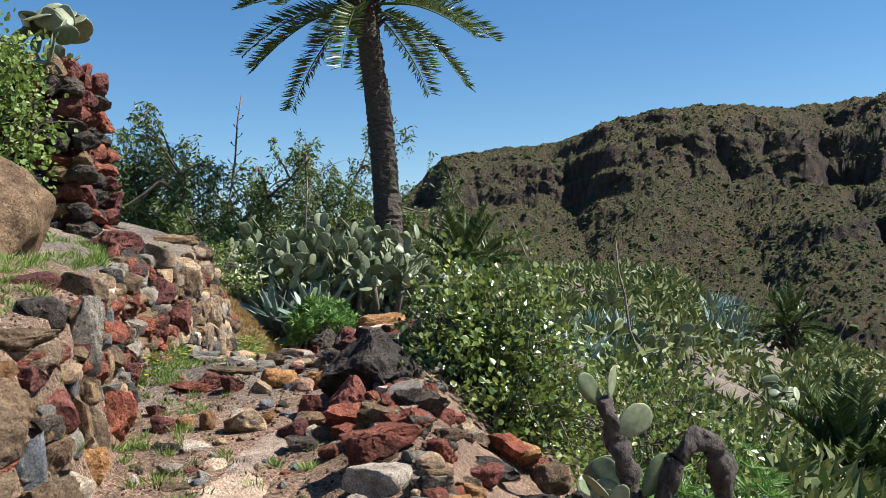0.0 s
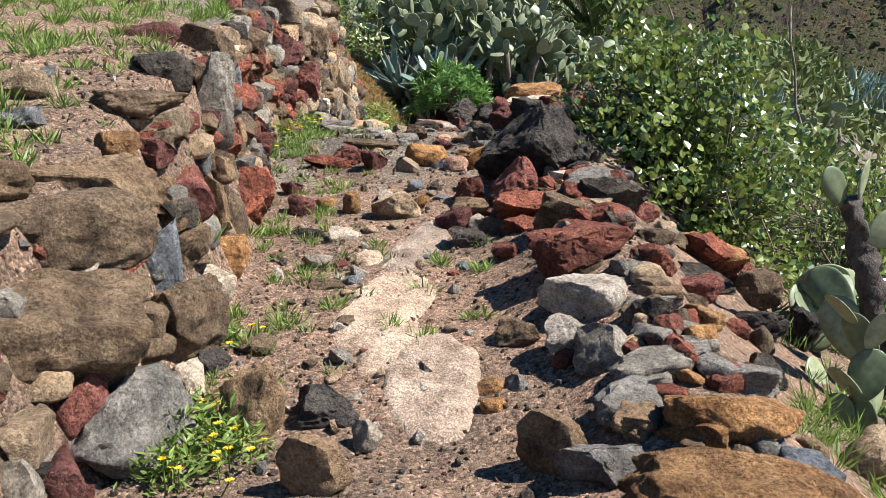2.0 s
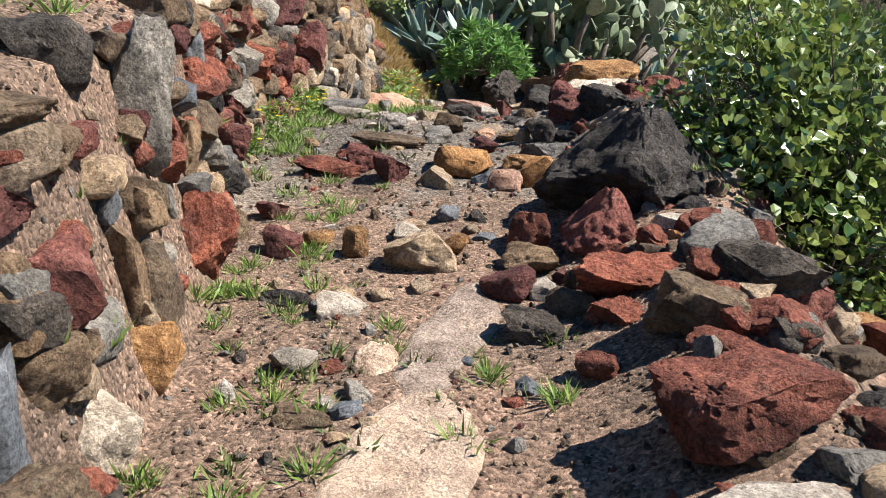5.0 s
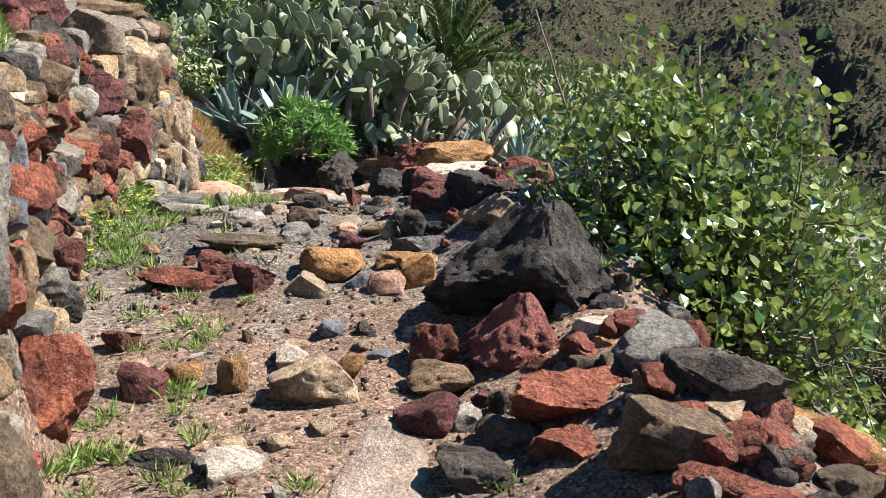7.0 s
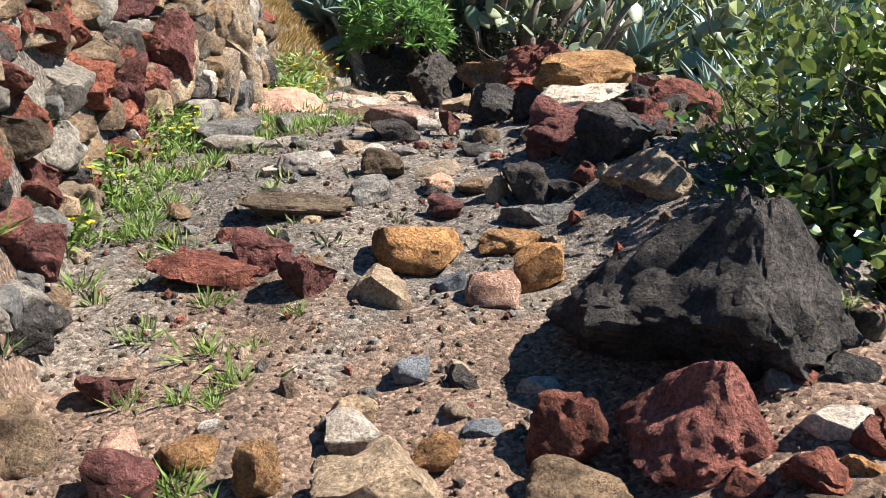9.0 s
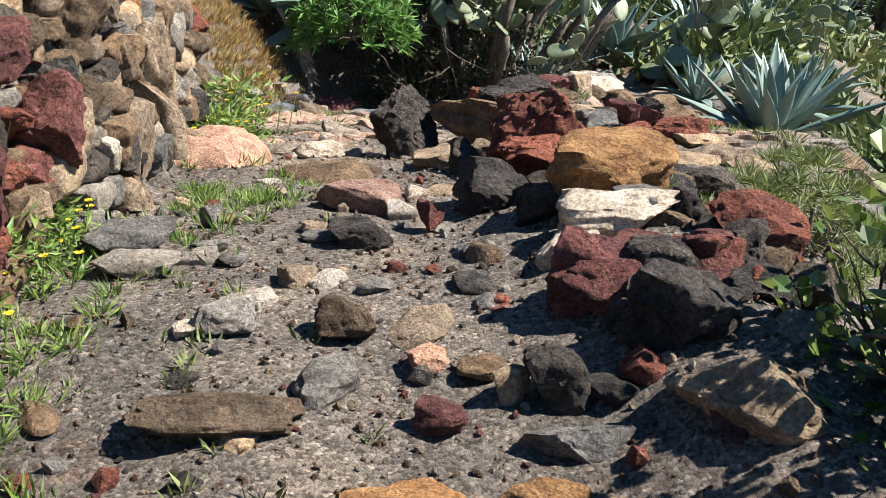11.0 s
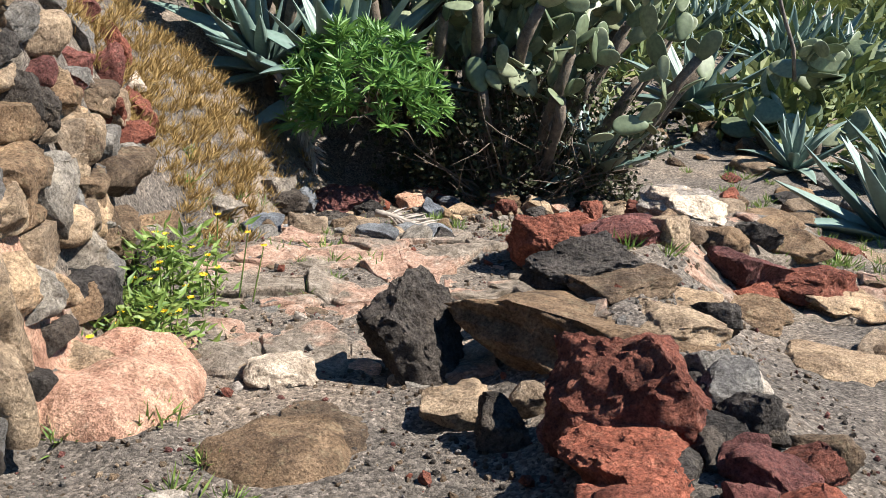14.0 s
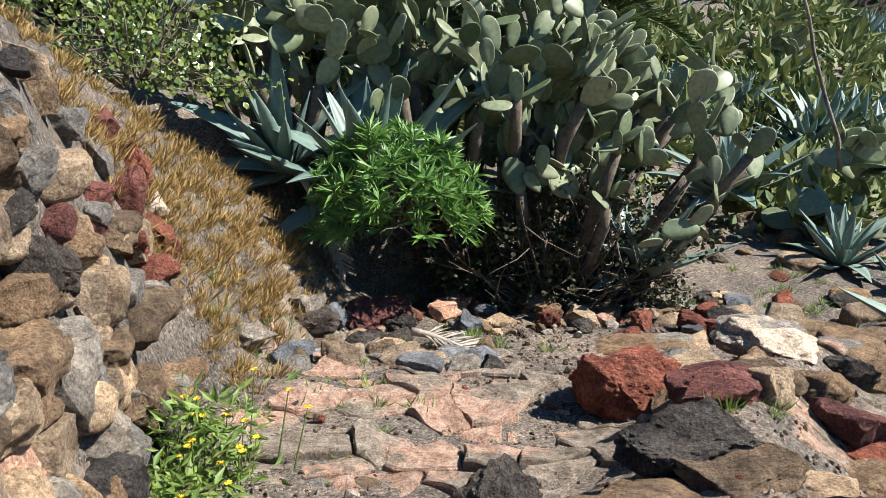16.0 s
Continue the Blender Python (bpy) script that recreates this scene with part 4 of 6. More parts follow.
def rosette_shrub(x, y, z, rx, ry, rz, tips, per, length, seed, label, mat=None, width=0.16, low=-0.2):
    """A shrub whose shoots end in tufts of narrow leaves."""
    rnd = np.random.RandomState(seed)
    ob = thing("shrub", x, y, z, label, "shrub", "shrubs")
    v, f = branch_set(rnd, 14, rx, ry, rz, 0.02)
    tagged(part("twig_mass", mesh_from("twig_mass", v, f, TWIG, True), ob), kind="stuff")
    p, d = mound_points(rnd, tips, rx, ry, rz, 0.22, 0.62, low)
    pos = np.repeat(p, per, 0)
    ax = np.repeat(d * 0.7 + np.array([[0.0, 0, 0.5]]), per, 0)
    ax /= np.linalg.norm(ax, axis=1, keepdims=True)
    sp = rnd.normal(size=ax.shape)
    sp -= ax * (sp * ax).sum(1, keepdims=True)
    sp /= np.linalg.norm(sp, axis=1, keepdims=True)
    a2 = ax * rnd.uniform(0.05, 1.0, (len(ax), 1)) + sp * 0.9
    n = len(pos)
    L = length * rnd.uniform(0.65, 1.15, n)
    part("foliage", leaves("foliage", pos - ax * 0.03 * rnd.uniform(0, 1, (n, 1)), a2, L, L * width, mat or SHRUB, rnd, 0.25, None, 0.12), ob, label="tufts of narrow bright green leaves")
    return ob


# ---------------------------------------------------------------- palms and trees
def frond(base, direction, length, droop, rnd, mat, leaflet=0.34, pairs=60, vee=0.5):
    """Rib path and leaflets of one feather frond."""
    path = bent(base, direction, length, (0, 0, -droop), rnd, 10, 0.02)
    rib = tube(path, [0.028 * (1 - 0.085 * i) for i in range(11)], 5)
    pos, ax = [], []
    for i in range(pairs):
        u = 0.14 + 0.85 * i / pairs
        k = min(int(u * 10), 9)
        q = u * 10 - k
        p = path[k].lerp(path[k + 1], q)
        d = (path[k + 1] - path[k]).normalized()
        s = d.cross(Vector((0, 0, 1)))
        if s.length < 0.05:
            s = Vector((1, 0, 0))
        s.normalize()
        t = s.cross(d)
        for sg in (-1, 1):
            pos.append(p)
            ax.append(d * 0.75 + s * sg * 0.9 + t * vee + 0.08 * Vector(rnd.normal(size=3)))
    n = len(pos)
    u = np.repeat(np.linspace(0.14, 0.99, pairs), 2)
    L = leaflet * (0.45 + 1.1 * np.sqrt(u * (1.04 - u)))
    return rib, (np.array([p[:] for p in pos]), np.array([a[:] for a in ax]), L)


def palm(name, x, y, z, top, r0, r1, fronds, length, seed, label, leaflet=0.34, low=-35, ribs=True, category="palm tree"):
    """Trunk (ringed by old leaf scars) and a crown of feather fronds."""
    rnd = np.random.RandomState(seed)
    ob = thing(name, x, y, z, label, category, "palms")
    top = Vector(top) - Vector((x, y, z))
    if top.length > 0.6:
        n = int(top.length * 15)
        path, rad = [], []
        for i in range(n + 1):
            u = i / n
            path.append(top * u + Vector((0.16 * math.sin(u * 3.1), 0, 0)))
            r = r0 + (r1 - r0) * u + 0.10 * r0 * (u < 0.08)
            rad.append(r * (1 + 0.05 * (i % 2) + 0.05 * noise.noise(Vector((i * 0.7, seed, 0)))))
        v, f = tube(path, rad, 18)
        v = [p + Vector((0, 0, 0.03 * noise.noise(p * 6))) + (p - top * min(1, max(0, p.z / top.z))) * 0.12 * noise.noise(p * 9) for p in v]
        part("trunk", mesh_from("trunk", v, f, BARK), ob, label="dark trunk ringed with leaf scars")
        stubs = []
        for i in range(70):
            a, h = rnd.uniform(0, 6.28), rnd.uniform(-0.75, 0.1)
            d = Vector((math.cos(a), math.sin(a), 0.9))
            stubs.append(tube([top + Vector((0, 0, h)) + d * r1 * 0.7, top + Vector((0, 0, h)) + d * (r1 + rnd.uniform(0.12, 0.3))], [0.07, 0.03], 5))
        v, f = join(stubs)
        tagged(part("leaf_bases", mesh_from("leaf_bases", v, f, BARK), ob, label="cut stubs of old fronds under the crown"), kind="stuff")
    for i in range(fronds):
        u = (i + 0.5) / fronds
        el = radians(low + (85 - low) * u + rnd.uniform(-8, 8))
        az = i * 2.39996 + rnd.uniform(-0.2, 0.2)
        d = Vector((math.cos(az) * math.cos(el), math.sin(az) * math.cos(el), math.sin(el)))
        L = length * rnd.uniform(0.85, 1.1)
        rib, (p, a, w) = frond(top + d * r1, d, L, 0.9 - 0.3 * u, rnd, FROND, leaflet)
        fr = part("frond", mesh_from("frond", *rib, FROND, True), ob)
        tagged(part("leaflet_fan", leaves("leaflet_fan", p, a, w, 0.04 * w / w.max() + 0.016, FROND, rnd, 0.3, None, 0.12), fr), kind="stuff")
    return ob


def pepper_tree(x, y, z, height, spread, seed, label, strands=680, per=26):
    """An open tree with drooping strands of fine leaves."""
    rnd = np.random.RandomState(seed)
    ob = thing("pepper_tree", x, y, z, label, "tree", "trees behind the trail")
    woods, tips = [], []
    for k in range(7):
        a = 6.28 * k / 7 + rnd.uniform(-0.3, 0.3)
        d = Vector((math.cos(a) * 0.75, math.sin(a) * 0.75, 1))
        limb = bent((0.1 * math.cos(a), 0.1 * math.sin(a), 0.0), d, height * rnd.uniform(0.75, 1.0), (0.3 * math.cos(a), 0.3 * math.sin(a), 0.1), rnd, 7, 0.16)
        woods.append(tube(limb, [0.13, 0.11, 0.09, 0.07, 0.055, 0.04, 0.03, 0.012], 6))
        for j in range(2, 8):
            for _ in range(2):
                b = bent(limb[j], Vector(rnd.normal(size=3)) + Vector((0, 0, 0.5)), spread * rnd.uniform(0.25, 0.5), (0, 0, -0.5), rnd, 5, 0.2)
                woods.append(tube(b, [0.035, 0.028, 0.02, 0.015, 0.01, 0.005], 5))
                tips += b[1:]
    v, f = join(woods)
    part("trunk", mesh_from("trunk", v, f, TWIG, True), ob, label="branching grey-brown trunk and limbs")
    pos, ax = [], []
    for _ in range(strands):
        t = tips[rnd.randint(len(tips))] + 0.18 * Vector(rnd.normal(size=3))
        drop = rnd.uniform(0.35, 1.1)
        sw = 0.12 * Vector(rnd.normal(size=3))
        for i in range(per):
            u = i / per
            p = t + Vector((sw.x * u, sw.y * u, 0.08 * math.sin(3 * u) - drop * u * u)) + 0.045 * Vector(rnd.normal(size=3))
            pos.append(p[:])
            ax.append((rnd.normal() * 0.8, rnd.normal() * 0.8, -0.6 + 0.5 * rnd.normal()))
    n = len(pos)
    L = rnd.uniform(0.09, 0.19, n)
    part("crown", leaves("crown", np.array(pos), np.array(ax), L, L * 0.3, PEPPER, rnd, 0.1), ob, label="drooping fine green foliage")
    return ob


# ---------------------------------------------------------------- low growth
def tufts(name, spots, blades, length, mat, seed, label, category, width=0.09, flat=0.5, lift=0.0):
    """Many small tufts of blades in one mesh; spots: x, y, scale."""
    rnd = np.random.RandomState(seed)
    pos, ax, L = [], [], []
    for x, y, s in spots:
        z = gz(x, y)
        for _ in range(blades):
            a, r = rnd.uniform(0, 6.28), abs(rnd.normal()) * 0.35 * length * s
            pos.append((x + r * math.cos(a), y + r * math.sin(a), z + lift - 0.01))
            ax.append((math.cos(a) * flat + 0.4 * rnd.normal(), math.sin(a) * flat + 0.4 * rnd.normal(), 0.55 + 0.5 * rnd.rand()))
            L.append(length * s * rnd.uniform(0.5, 1.15))
    L = np.array(L)
    me = leaves(name, np.array(pos), np.array(ax), L, L * width + 0.002, mat, rnd, 0.2, None, 0.25)
    return tagged(new(name, me), label, category, kind="stuff")


def patch(rnd, x, y, rx, ry, n, lo=0.6, hi=1.2):
    return [(x + rx * rnd.normal() * 0.5, y + ry * rnd.normal() * 0.5, rnd.uniform(lo, hi)) for _ in range(n)]


def pebbles(name, spots, kinds, seed, label, squash=0.6):
    """Loose gravel; one mesh for each kind of stone. spots: x, y, size."""
    rnd = np.random.RandomState(seed)
    v0, f0 = SPHERE[1]
    f0 = np.array(f0)
    for kind in dict.fromkeys(kinds):
        mine = [s for i, s in enumerate(spots) if kinds[i % len(kinds)] == kind]
        V, Fc = [], []
        for i, (x, y, s) in enumerate(mine):
            q = Euler(rnd.uniform(0, 6.28, 3)).to_matrix()
            v = v0 * (1 + 0.22 * rnd.normal(size=(len(v0), 1))) * np.array([[1, rnd.uniform(0.6, 1), rnd.uniform(0.45, 0.9)]])
            v = v @ np.array(q).T * s * 0.5
            V.append(v + np.array([x, y, gz(x, y) + 0.12 * s]))
            Fc.append(f0 + len(v0) * i)
        me = mesh_from(name, np.concatenate(V).tolist(), np.concatenate(Fc).tolist(), ROCK[kind])
        tagged(new(name, me), label, "gravel", kind="stuff")


# ================================================================ the place
rs = np.random.RandomState(11)

# the pear thicket at the bend, on its bank
prickly_pear(-2.75, 16.8, 0.5, 1.45, 3.2, 470, 3, "tall prickly pear thicket with pale grey-green pads", 0.275, 1.1)
prickly_pear(-1.4, 16.5, 0.4, 1.4, 2.95, 450, 5, "dense prickly pear thicket with pale grey-green pads", 0.275, 1.0, (0.1, -0.1))
prickly_pear(-0.5, 16.05, 0.1, 1.1, 2.45, 340, 9, "prickly pear with pads hanging over dark rubble", 0.25, 0.9, (0.2, -0.2))
prickly_pear(1.9, 17.2, -0.1, 0.62, 1.15, 55, 12, "small upright prickly pear on the slope", 0.34, 0.3)
prickly_pear(-4.25, 10.4, 3.85, 0.7, 0.9, 45, 15, "prickly pear growing on top of the old stone wall", 0.36, 0.1)
prickly_pear(1.25, 6.5, -0.15, 0.42, 0.55, 16, 17, "low prickly pear pads around a dead stem", 0.34, 0.1)
for i, (x, y, r, n) in enumerate(((3.6, 20, .7, 40), (5.2, 23, .8, 40), (4.0, 26, .8, 40), (6.8, 21, .8, 40), (7.5, 27, .9, 40))):
    prickly_pear(x, y, gz(x, y), r, 0.9, n, 20 + i, "scattered prickly pear on the green slope", 0.34, 0.2)

agave(-2.3, 15.25, 0.75, 1.1, 24, 1, "blue-green agave with long upright leaves under the pears", (8, 0))
agave(-2.95, 15.5, 0.85, 0.95, 20, 2, "blue-green agave with broad spreading leaves", (15, -10))
agave(-0.25, 15.6, 0.1, 0.7, 18, 4, "grey-green agave drooping over rubble")
agave(0.95, 18.0, 0.1, 0.9, 26, 6, "pale blue agave rosette on a stony mound")
agave(1.75, 14.3, 0.0, 0.95, 28, 7, "large pale blue agave at the edge of the slope")
agave(1.7, 16.7, -0.15, 0.65, 20, 8, "small blue agave below a prickly pear")
agave(2.6, 16.2, -0.2, 0.9, 28, 10, "blue agave on the green slope")
for i in range(9):
    x, y = 0.4 + 0.42 * i + rs.uniform(-.2, .2), 21.5 + rs.uniform(-1, 1.5)
    agave(x, y, gz(x, y), rs.uniform(0.7, 1.0), 24, 30 + i, "pale blue agave in a row above the slope")
for i in range(12):
    x, y = 8.0 + 0.35 * i + rs.uniform(-.6, .6), 30 + 1.3 * i + rs.uniform(-1, 1)
    agave(x, y, gz(x, y), rs.uniform(0.9, 1.3), 18, 50 + i, "pale blue agave along the far trail")

flower_stalk(2.75, 14, -0.4, 2.42, 14, 2.05, 1)
flower_stalk(1.75, 17.2, 0.6, 1.05, 17.2, 2.6, 2)
flower_stalk(8.8, 30, -0.9, 9.6, 30, 1.2, 3)
flower_stalk(13.0, 36, -3.0, 14.3, 36, -0.4, 4)
flower_stalk(-5.6, 22, 1.5, -5.05, 22, 6.1, 5, 9)
flower_stalk(-2.9, 17.6, 1.0, -2.75, 17.6, 3.6, 6)

rosette_shrub(-2.08, 14.8, 0.78, 0.58, 0.5, 0.58, 150, 22, 0.15, 2, "bright green narrow-leaved shrub in front of agaves")
rosette_shrub(1.0, 11.6, -0.2, 0.5, 0.6, 0.75, 110, 20, 0.11, 3, "green narrow-leaved shrub at the trail edge", None, 0.1)
rosette_shrub(0.75, 10.3, 0.25, 0.35, 0.45, 0.5, 90, 20, 0.09, 7, "dark green feathery shrub at the trail edge", SCRUB, 0.1)
rosette_shrub(0.28, 9.75, 0.62, 0.3, 0.4, 0.5, 130, 22, 0.085, 12, "olive green broom shrub between the edge stones", BROOM, 0.09)
rosette_shrub(0.85, 9.3, 0.1, 0.45, 0.5, 0.6, 120, 22, 0.09, 14, "olive green broom shrub below the edge stones", BROOM, 0.09)
rosette_shrub(1.5, 6.9, -0.35, 0.6, 0.5, 0.55, 80, 20, 0.17, 4, "green narrow-leaved shrub below the stones", None, 0.1)
rosette_shrub(2.2, 8.2, -0.8, 0.8, 0.8, 0.9, 120, 20, 0.17, 5, "green narrow-leaved shrub on the slope", None, 0.1)
rosette_shrub(3.4, 6.6, -1.3, 0.8, 0.8, 0.9, 120, 20, 0.15, 6, "green narrow-leaved shrub on the slope", None, 0.1)

round_leaf_bush(0.52, 7.8, 0.25, 0.9, 1.0, 1.4, 9400, 0.054, 3, "large glossy-leaved bush growing over the rock edge", 0.4, 0.4, 80, None, -0.3)
round_leaf_bush(0.25, 8.0, 0.75, 0.62, 0.75, 1.0, 4200, 0.054, 13, "glossy-leaved bush with upright shoots above the rock edge", 0.4, 0.35, 30, None, -0.3)
round_leaf_bush(1.75, 8.6, -0.5, 1.15, 1.3, 1.4, 4600, 0.052, 4, "broad tangled bush with small glossy leaves", 0.3, 0.5, 90)
round_leaf_bush(2.9, 10.8, -1.0, 1.3, 1.3, 1.2, 1800, 0.055, 5, "tangled bush with sparse small leaves", 0.3, 0.5, 90)
round_leaf_bush(-4.2, 8.9, 3.0, 0.6, 0.6, 1.4, 3200, 0.06, 7, "bright green leafy bush hanging over the old wall", 0.3, 0.6, 12, WEED, -0.9)
round_leaf_bush(-3.9, 15.0, 1.6, 0.8, 0.9, 0.8, 2200, 0.045, 8, "small-leaved dark shrub behind the dry bank", 0.4, 0.4, 26)

# twiggy growth added under the pads, its leaf colour darkened to stand for their shade
round_leaf_bush(-0.95, 15.45, -0.1, 1.3, 0.4, 1.25, 6500, 0.04, 9, "dark twiggy undergrowth below the cacti, with shade put into its leaf colour", 0.3, 0.3, 60, SHADED_THICKET)
palm("palm_tree", -1.5, 20.3, 0.4, (-1.9, 20.3, 7.6), 0.32, 0.24, 34, 3.0, 3, "tall palm with a dark ringed trunk", 0.5, -22)
palm("young_palm", 0.1, 22, 1.3, (0.1, 22, 1.6), 0.2, 0.2, 24, 1.5, 5, "young palm with arching fronds behind the cacti", 0.3, 5)
palm("young_palm", 5.4, 13.2, -2.0, (5.4, 13.2, -1.35), 0.2, 0.2, 26, 1.25, 7, "young palm with arching fronds on the slope", 0.3, 0)
palm("palm_tree", 11.5, 34, -2.6, (11.5, 34, -0.6), 0.25, 0.2, 22, 1.5, 8, "distant short palm on the green slope", 0.3)

pepper_tree(-7.2, 24, 1.6, 5.2, 3.2, 3, "drooping pepper tree with fine green leaves")
pepper_tree(-4.4, 25.5, 1.0, 5.6, 3.4, 4, "open pepper tree with dark branches against the sky")
pepper_tree(-5.6, 20.5, 1.2, 2.6, 3.0, 5, "low pepper tree thicket behind the terrace", 900)
pepper_tree(-8.5, 19, 2.4, 3.8, 2.8, 6, "drooping pepper tree above the terrace", 700)
pepper_tree(-3.6, 22, 0.9, 2.6, 2.6, 7, "low pepper tree thicket behind the cacti", 800)
pepper_tree(-2.6, 27, 0.9, 4.2, 2.6, 8, "open pepper tree beside the palm")

# scrub that covers the slope beyond the trail
def scrub(n, seed):
    rnd = np.random.RandomState(seed)
    pos, ax, L = [], [], []
    made = 0
    while made < n:
        y = 9 + 85 * rnd.rand() ** 1.7
        x = knots(y, EDGE_Y, FALL_X) + 0.6 + abs(rnd.normal()) * (4 + 0.35 * y) - 0.16 * y * (y > 17)
        if -3.5 < x < 1.2 and y < 18.3 or (y < 16 and x < 2.2):
            continue
        z = gz(x, y)
        r = rnd.uniform(0.25, 0.6) * (1 + 0.012 * y)
        k = int(rnd.uniform(38, 70))
        d = rnd.normal(size=(k, 3))
        d[:, 2] = np.abs(d[:, 2])
        d /= np.linalg.norm(d, axis=1, keepdims=True)
        pos.append(np.array([x, y, z - 0.05]) + d * r * rnd.uniform(0.5, 1.0, (k, 1)) * np.array([1, 1, 0.9]))
        ax.append(d + 0.6 * rnd.normal(size=(k, 3)))
        L.append(rnd.uniform(0.13, 0.30, k) * (1 + 0.02 * y))
        made += 1
    for i in range(330):
        x, y = (rnd.uniform(-4.5, 4.5), rnd.uniform(17.8, 27)) if i < 140 else (rnd.uniform(2.3, 9), rnd.uniform(6, 20))
        k, r = 60, rnd.uniform(0.25, 0.55)
        d = rnd.normal(size=(k, 3))
        d[:, 2] = np.abs(d[:, 2])
        d /= np.linalg.norm(d, axis=1, keepdims=True)
        pos.append(np.array([x, y, gz(x, y) - 0.05]) + d * r * rnd.uniform(0.5, 1.0, (k, 1)))
        ax.append(d + 0.6 * rnd.normal(size=(k, 3)))
        L.append(rnd.uniform(0.10, 0.22, k))
    L = np.concatenate(L)
    me = leaves("slope_scrub", np.concatenate(pos), np.concatenate(ax), L, L * 0.42, SCRUB, rnd, 0.2)
    tagged(new("slope_scrub", me), "mixed green scrub covering the slope", "scrub", kind="stuff")


scrub(1150, 5)


# ---- grass, weeds and gravel
g = []
for x, y, rx, ry, n in ((-2.35, 8.0, .25, .5, 26), (-1.92, 6.1, .16, .35, 12), (-2.1, 9.9, .35, .35, 30), (-2.45, 8.9, .3, .5, 20), (-1.55, 5.0, .3, .5, 10),
                        (-1.45, 5.9, .3, .5, 8), (-1.5, 4.6, .25, .3, 8), (-2.2, 9.2, .3, .3, 10), (-1.8, 7.2, .35, .6, 8), (-1.2, 5.3, .5, .5, 6), (-.8, 5.6, .3, .6, 9),
                        (-1.7, 6.6, .3, .4, 8), (-2.3, 10.6, .2, .2, 8), (-2.0, 12.6, .8, .4, 8), (-2.6, 13.2, .5, .5, 10), (-1.6, 14.2, .5, .4, 12), (-.5, 12.0, .4, .5, 8), (-.3, 9.3, .2, .5, 10)):
    g += patch(rs, x, y, rx, ry, n)
tufts("grass", g, 34, 0.085, WEED, 3, "bright green grass and weeds along the trail", "grass", 0.07)
g = []
for x, y, rx, ry, n in ((-2.8, 5.0, .7, 1.2, 80), (-3.1, 6.6, .7, 1.2, 90), (-2.9, 8.2, .3, .8, 50), (-3.3, 9.5, .4, 1.0, 50), (-2.6, 4.0, .5, .8, 40), (-3.0, 3.0, .6, .8, 30)):
    g += patch(rs, x, y, rx, ry, n)
tufts("grass", g, 30, 0.09, WEED, 4, "green grass on the terrace above the wall", "grass", 0.08)
g = []
for x, y, rx, ry, n in ((-3.0, 13.3, .45, .9, 200), (-2.8, 14.1, .4, .8, 140), (-3.3, 12.9, .5, .6, 120), (-3.3, 14.0, .5, .8, 120)):
    g += patch(rs, x, y, rx, ry, n)
tufts("dry_grass", [q for q in g if q[1] > 12.75], 48, 0.1, DRY, 5, "dry yellow grass matted on the bank", "dry grass", 0.05)
g = patch(rs, 1.2, 12.4, .5, 1.0, 18) + patch(rs, .8, 10.6, .3, .8, 8) + patch(rs, .5, 9.7, .3, .4, 8)
tufts("grass", g, 26, 0.12, SCRUB, 6, "tall grass at the edge of the slope", "grass", 0.05)

sp = [(rs.uniform(-2.6, 0.1), rs.uniform(2.5, 15.2), 0.007 + 0.024 * rs.rand() ** 3) for _ in range(21000)]
pebbles("gravel", sp, ["brown", "brown", "maroon", "grey", "brown", "tan", "dark"], 1, "loose volcanic gravel on the trail")
sp = [(rs.uniform(-2.4, -0.2), rs.uniform(3.5, 15.0), 0.03 + 0.05 * rs.rand() ** 2) for _ in range(520)]
pebbles("small_stones", sp, ["grey", "tan", "red", "pale", "brown", "dark"], 2, "small loose stones on the trail")


def filler_stones(n, seed, y0, y1, lo, hi):
    """Smaller stones that fill the terrace wall between the large ones."""
    r = random.Random(seed)
    for i in range(n):
        y = r.uniform(y0, y1)
        k = r.uniform(0.02, 1.0)
        w = float(knots(y, WALL_Y, WALL_W))
        x = float(knots(y, WALL_Y, WALL_X)) - k * w
        s = r.uniform(lo, hi)
        kind = r.choice(("red", "brown", "grey", "maroon", "dark", "tan", "brown", "red", "grey"))
        if y > 9.3:
            kind = r.choice(("tan", "grey", "brown", "tan", "grey", "brown", "dark"))
        wall_stone(kind, x + 0.02, y, gz(x, y) - s * 0.42, s * r.uniform(0.9, 1.4), s, s * r.uniform(0.7, 1.0), 75 + r.uniform(-25, 25), i)


filler_stones(190, 4, 2.2, 10.6, 0.08, 0.17)
filler_stones(130, 6, 6.6, 10.4, 0.12, 0.24)
filler_stones(90, 5, 10.3, 12.7, 0.1, 0.24)


# ---- loose stones heaped along the outer edge, rubble and bedrock plates
def heap(n, seed, y0, y1, spread, lo, hi, kinds):
    r = random.Random(seed)
    for i in range(n):
        y = r.uniform(y0, y1)
        x = float(knots(y, EDGE_Y, EDGE_X)) + r.gauss(0, spread) + 0.03
        s = r.uniform(lo, hi)
        loose_rock(r.choice(kinds), x, y, gz(x, y) - 0.25 * s, s * r.uniform(0.9, 1.4), s, s * r.uniform(0.6, 0.95), r.uniform(0, 360), seed * 100 + i)


heap(80, 5, 4.3, 7.2, 0.2, 0.06, 0.15, ("red", "red", "maroon", "grey", "dark", "brown", "tan"))
heap(50, 6, 7.2, 10.5, 0.2, 0.06, 0.14, ("red", "dark", "maroon", "grey", "dark", "brown", "tan"))
heap(45, 8, 8.2, 10.6, 0.24, 0.1, 0.22, ("dark", "dark", "maroon", "grey", "dark", "brown"))
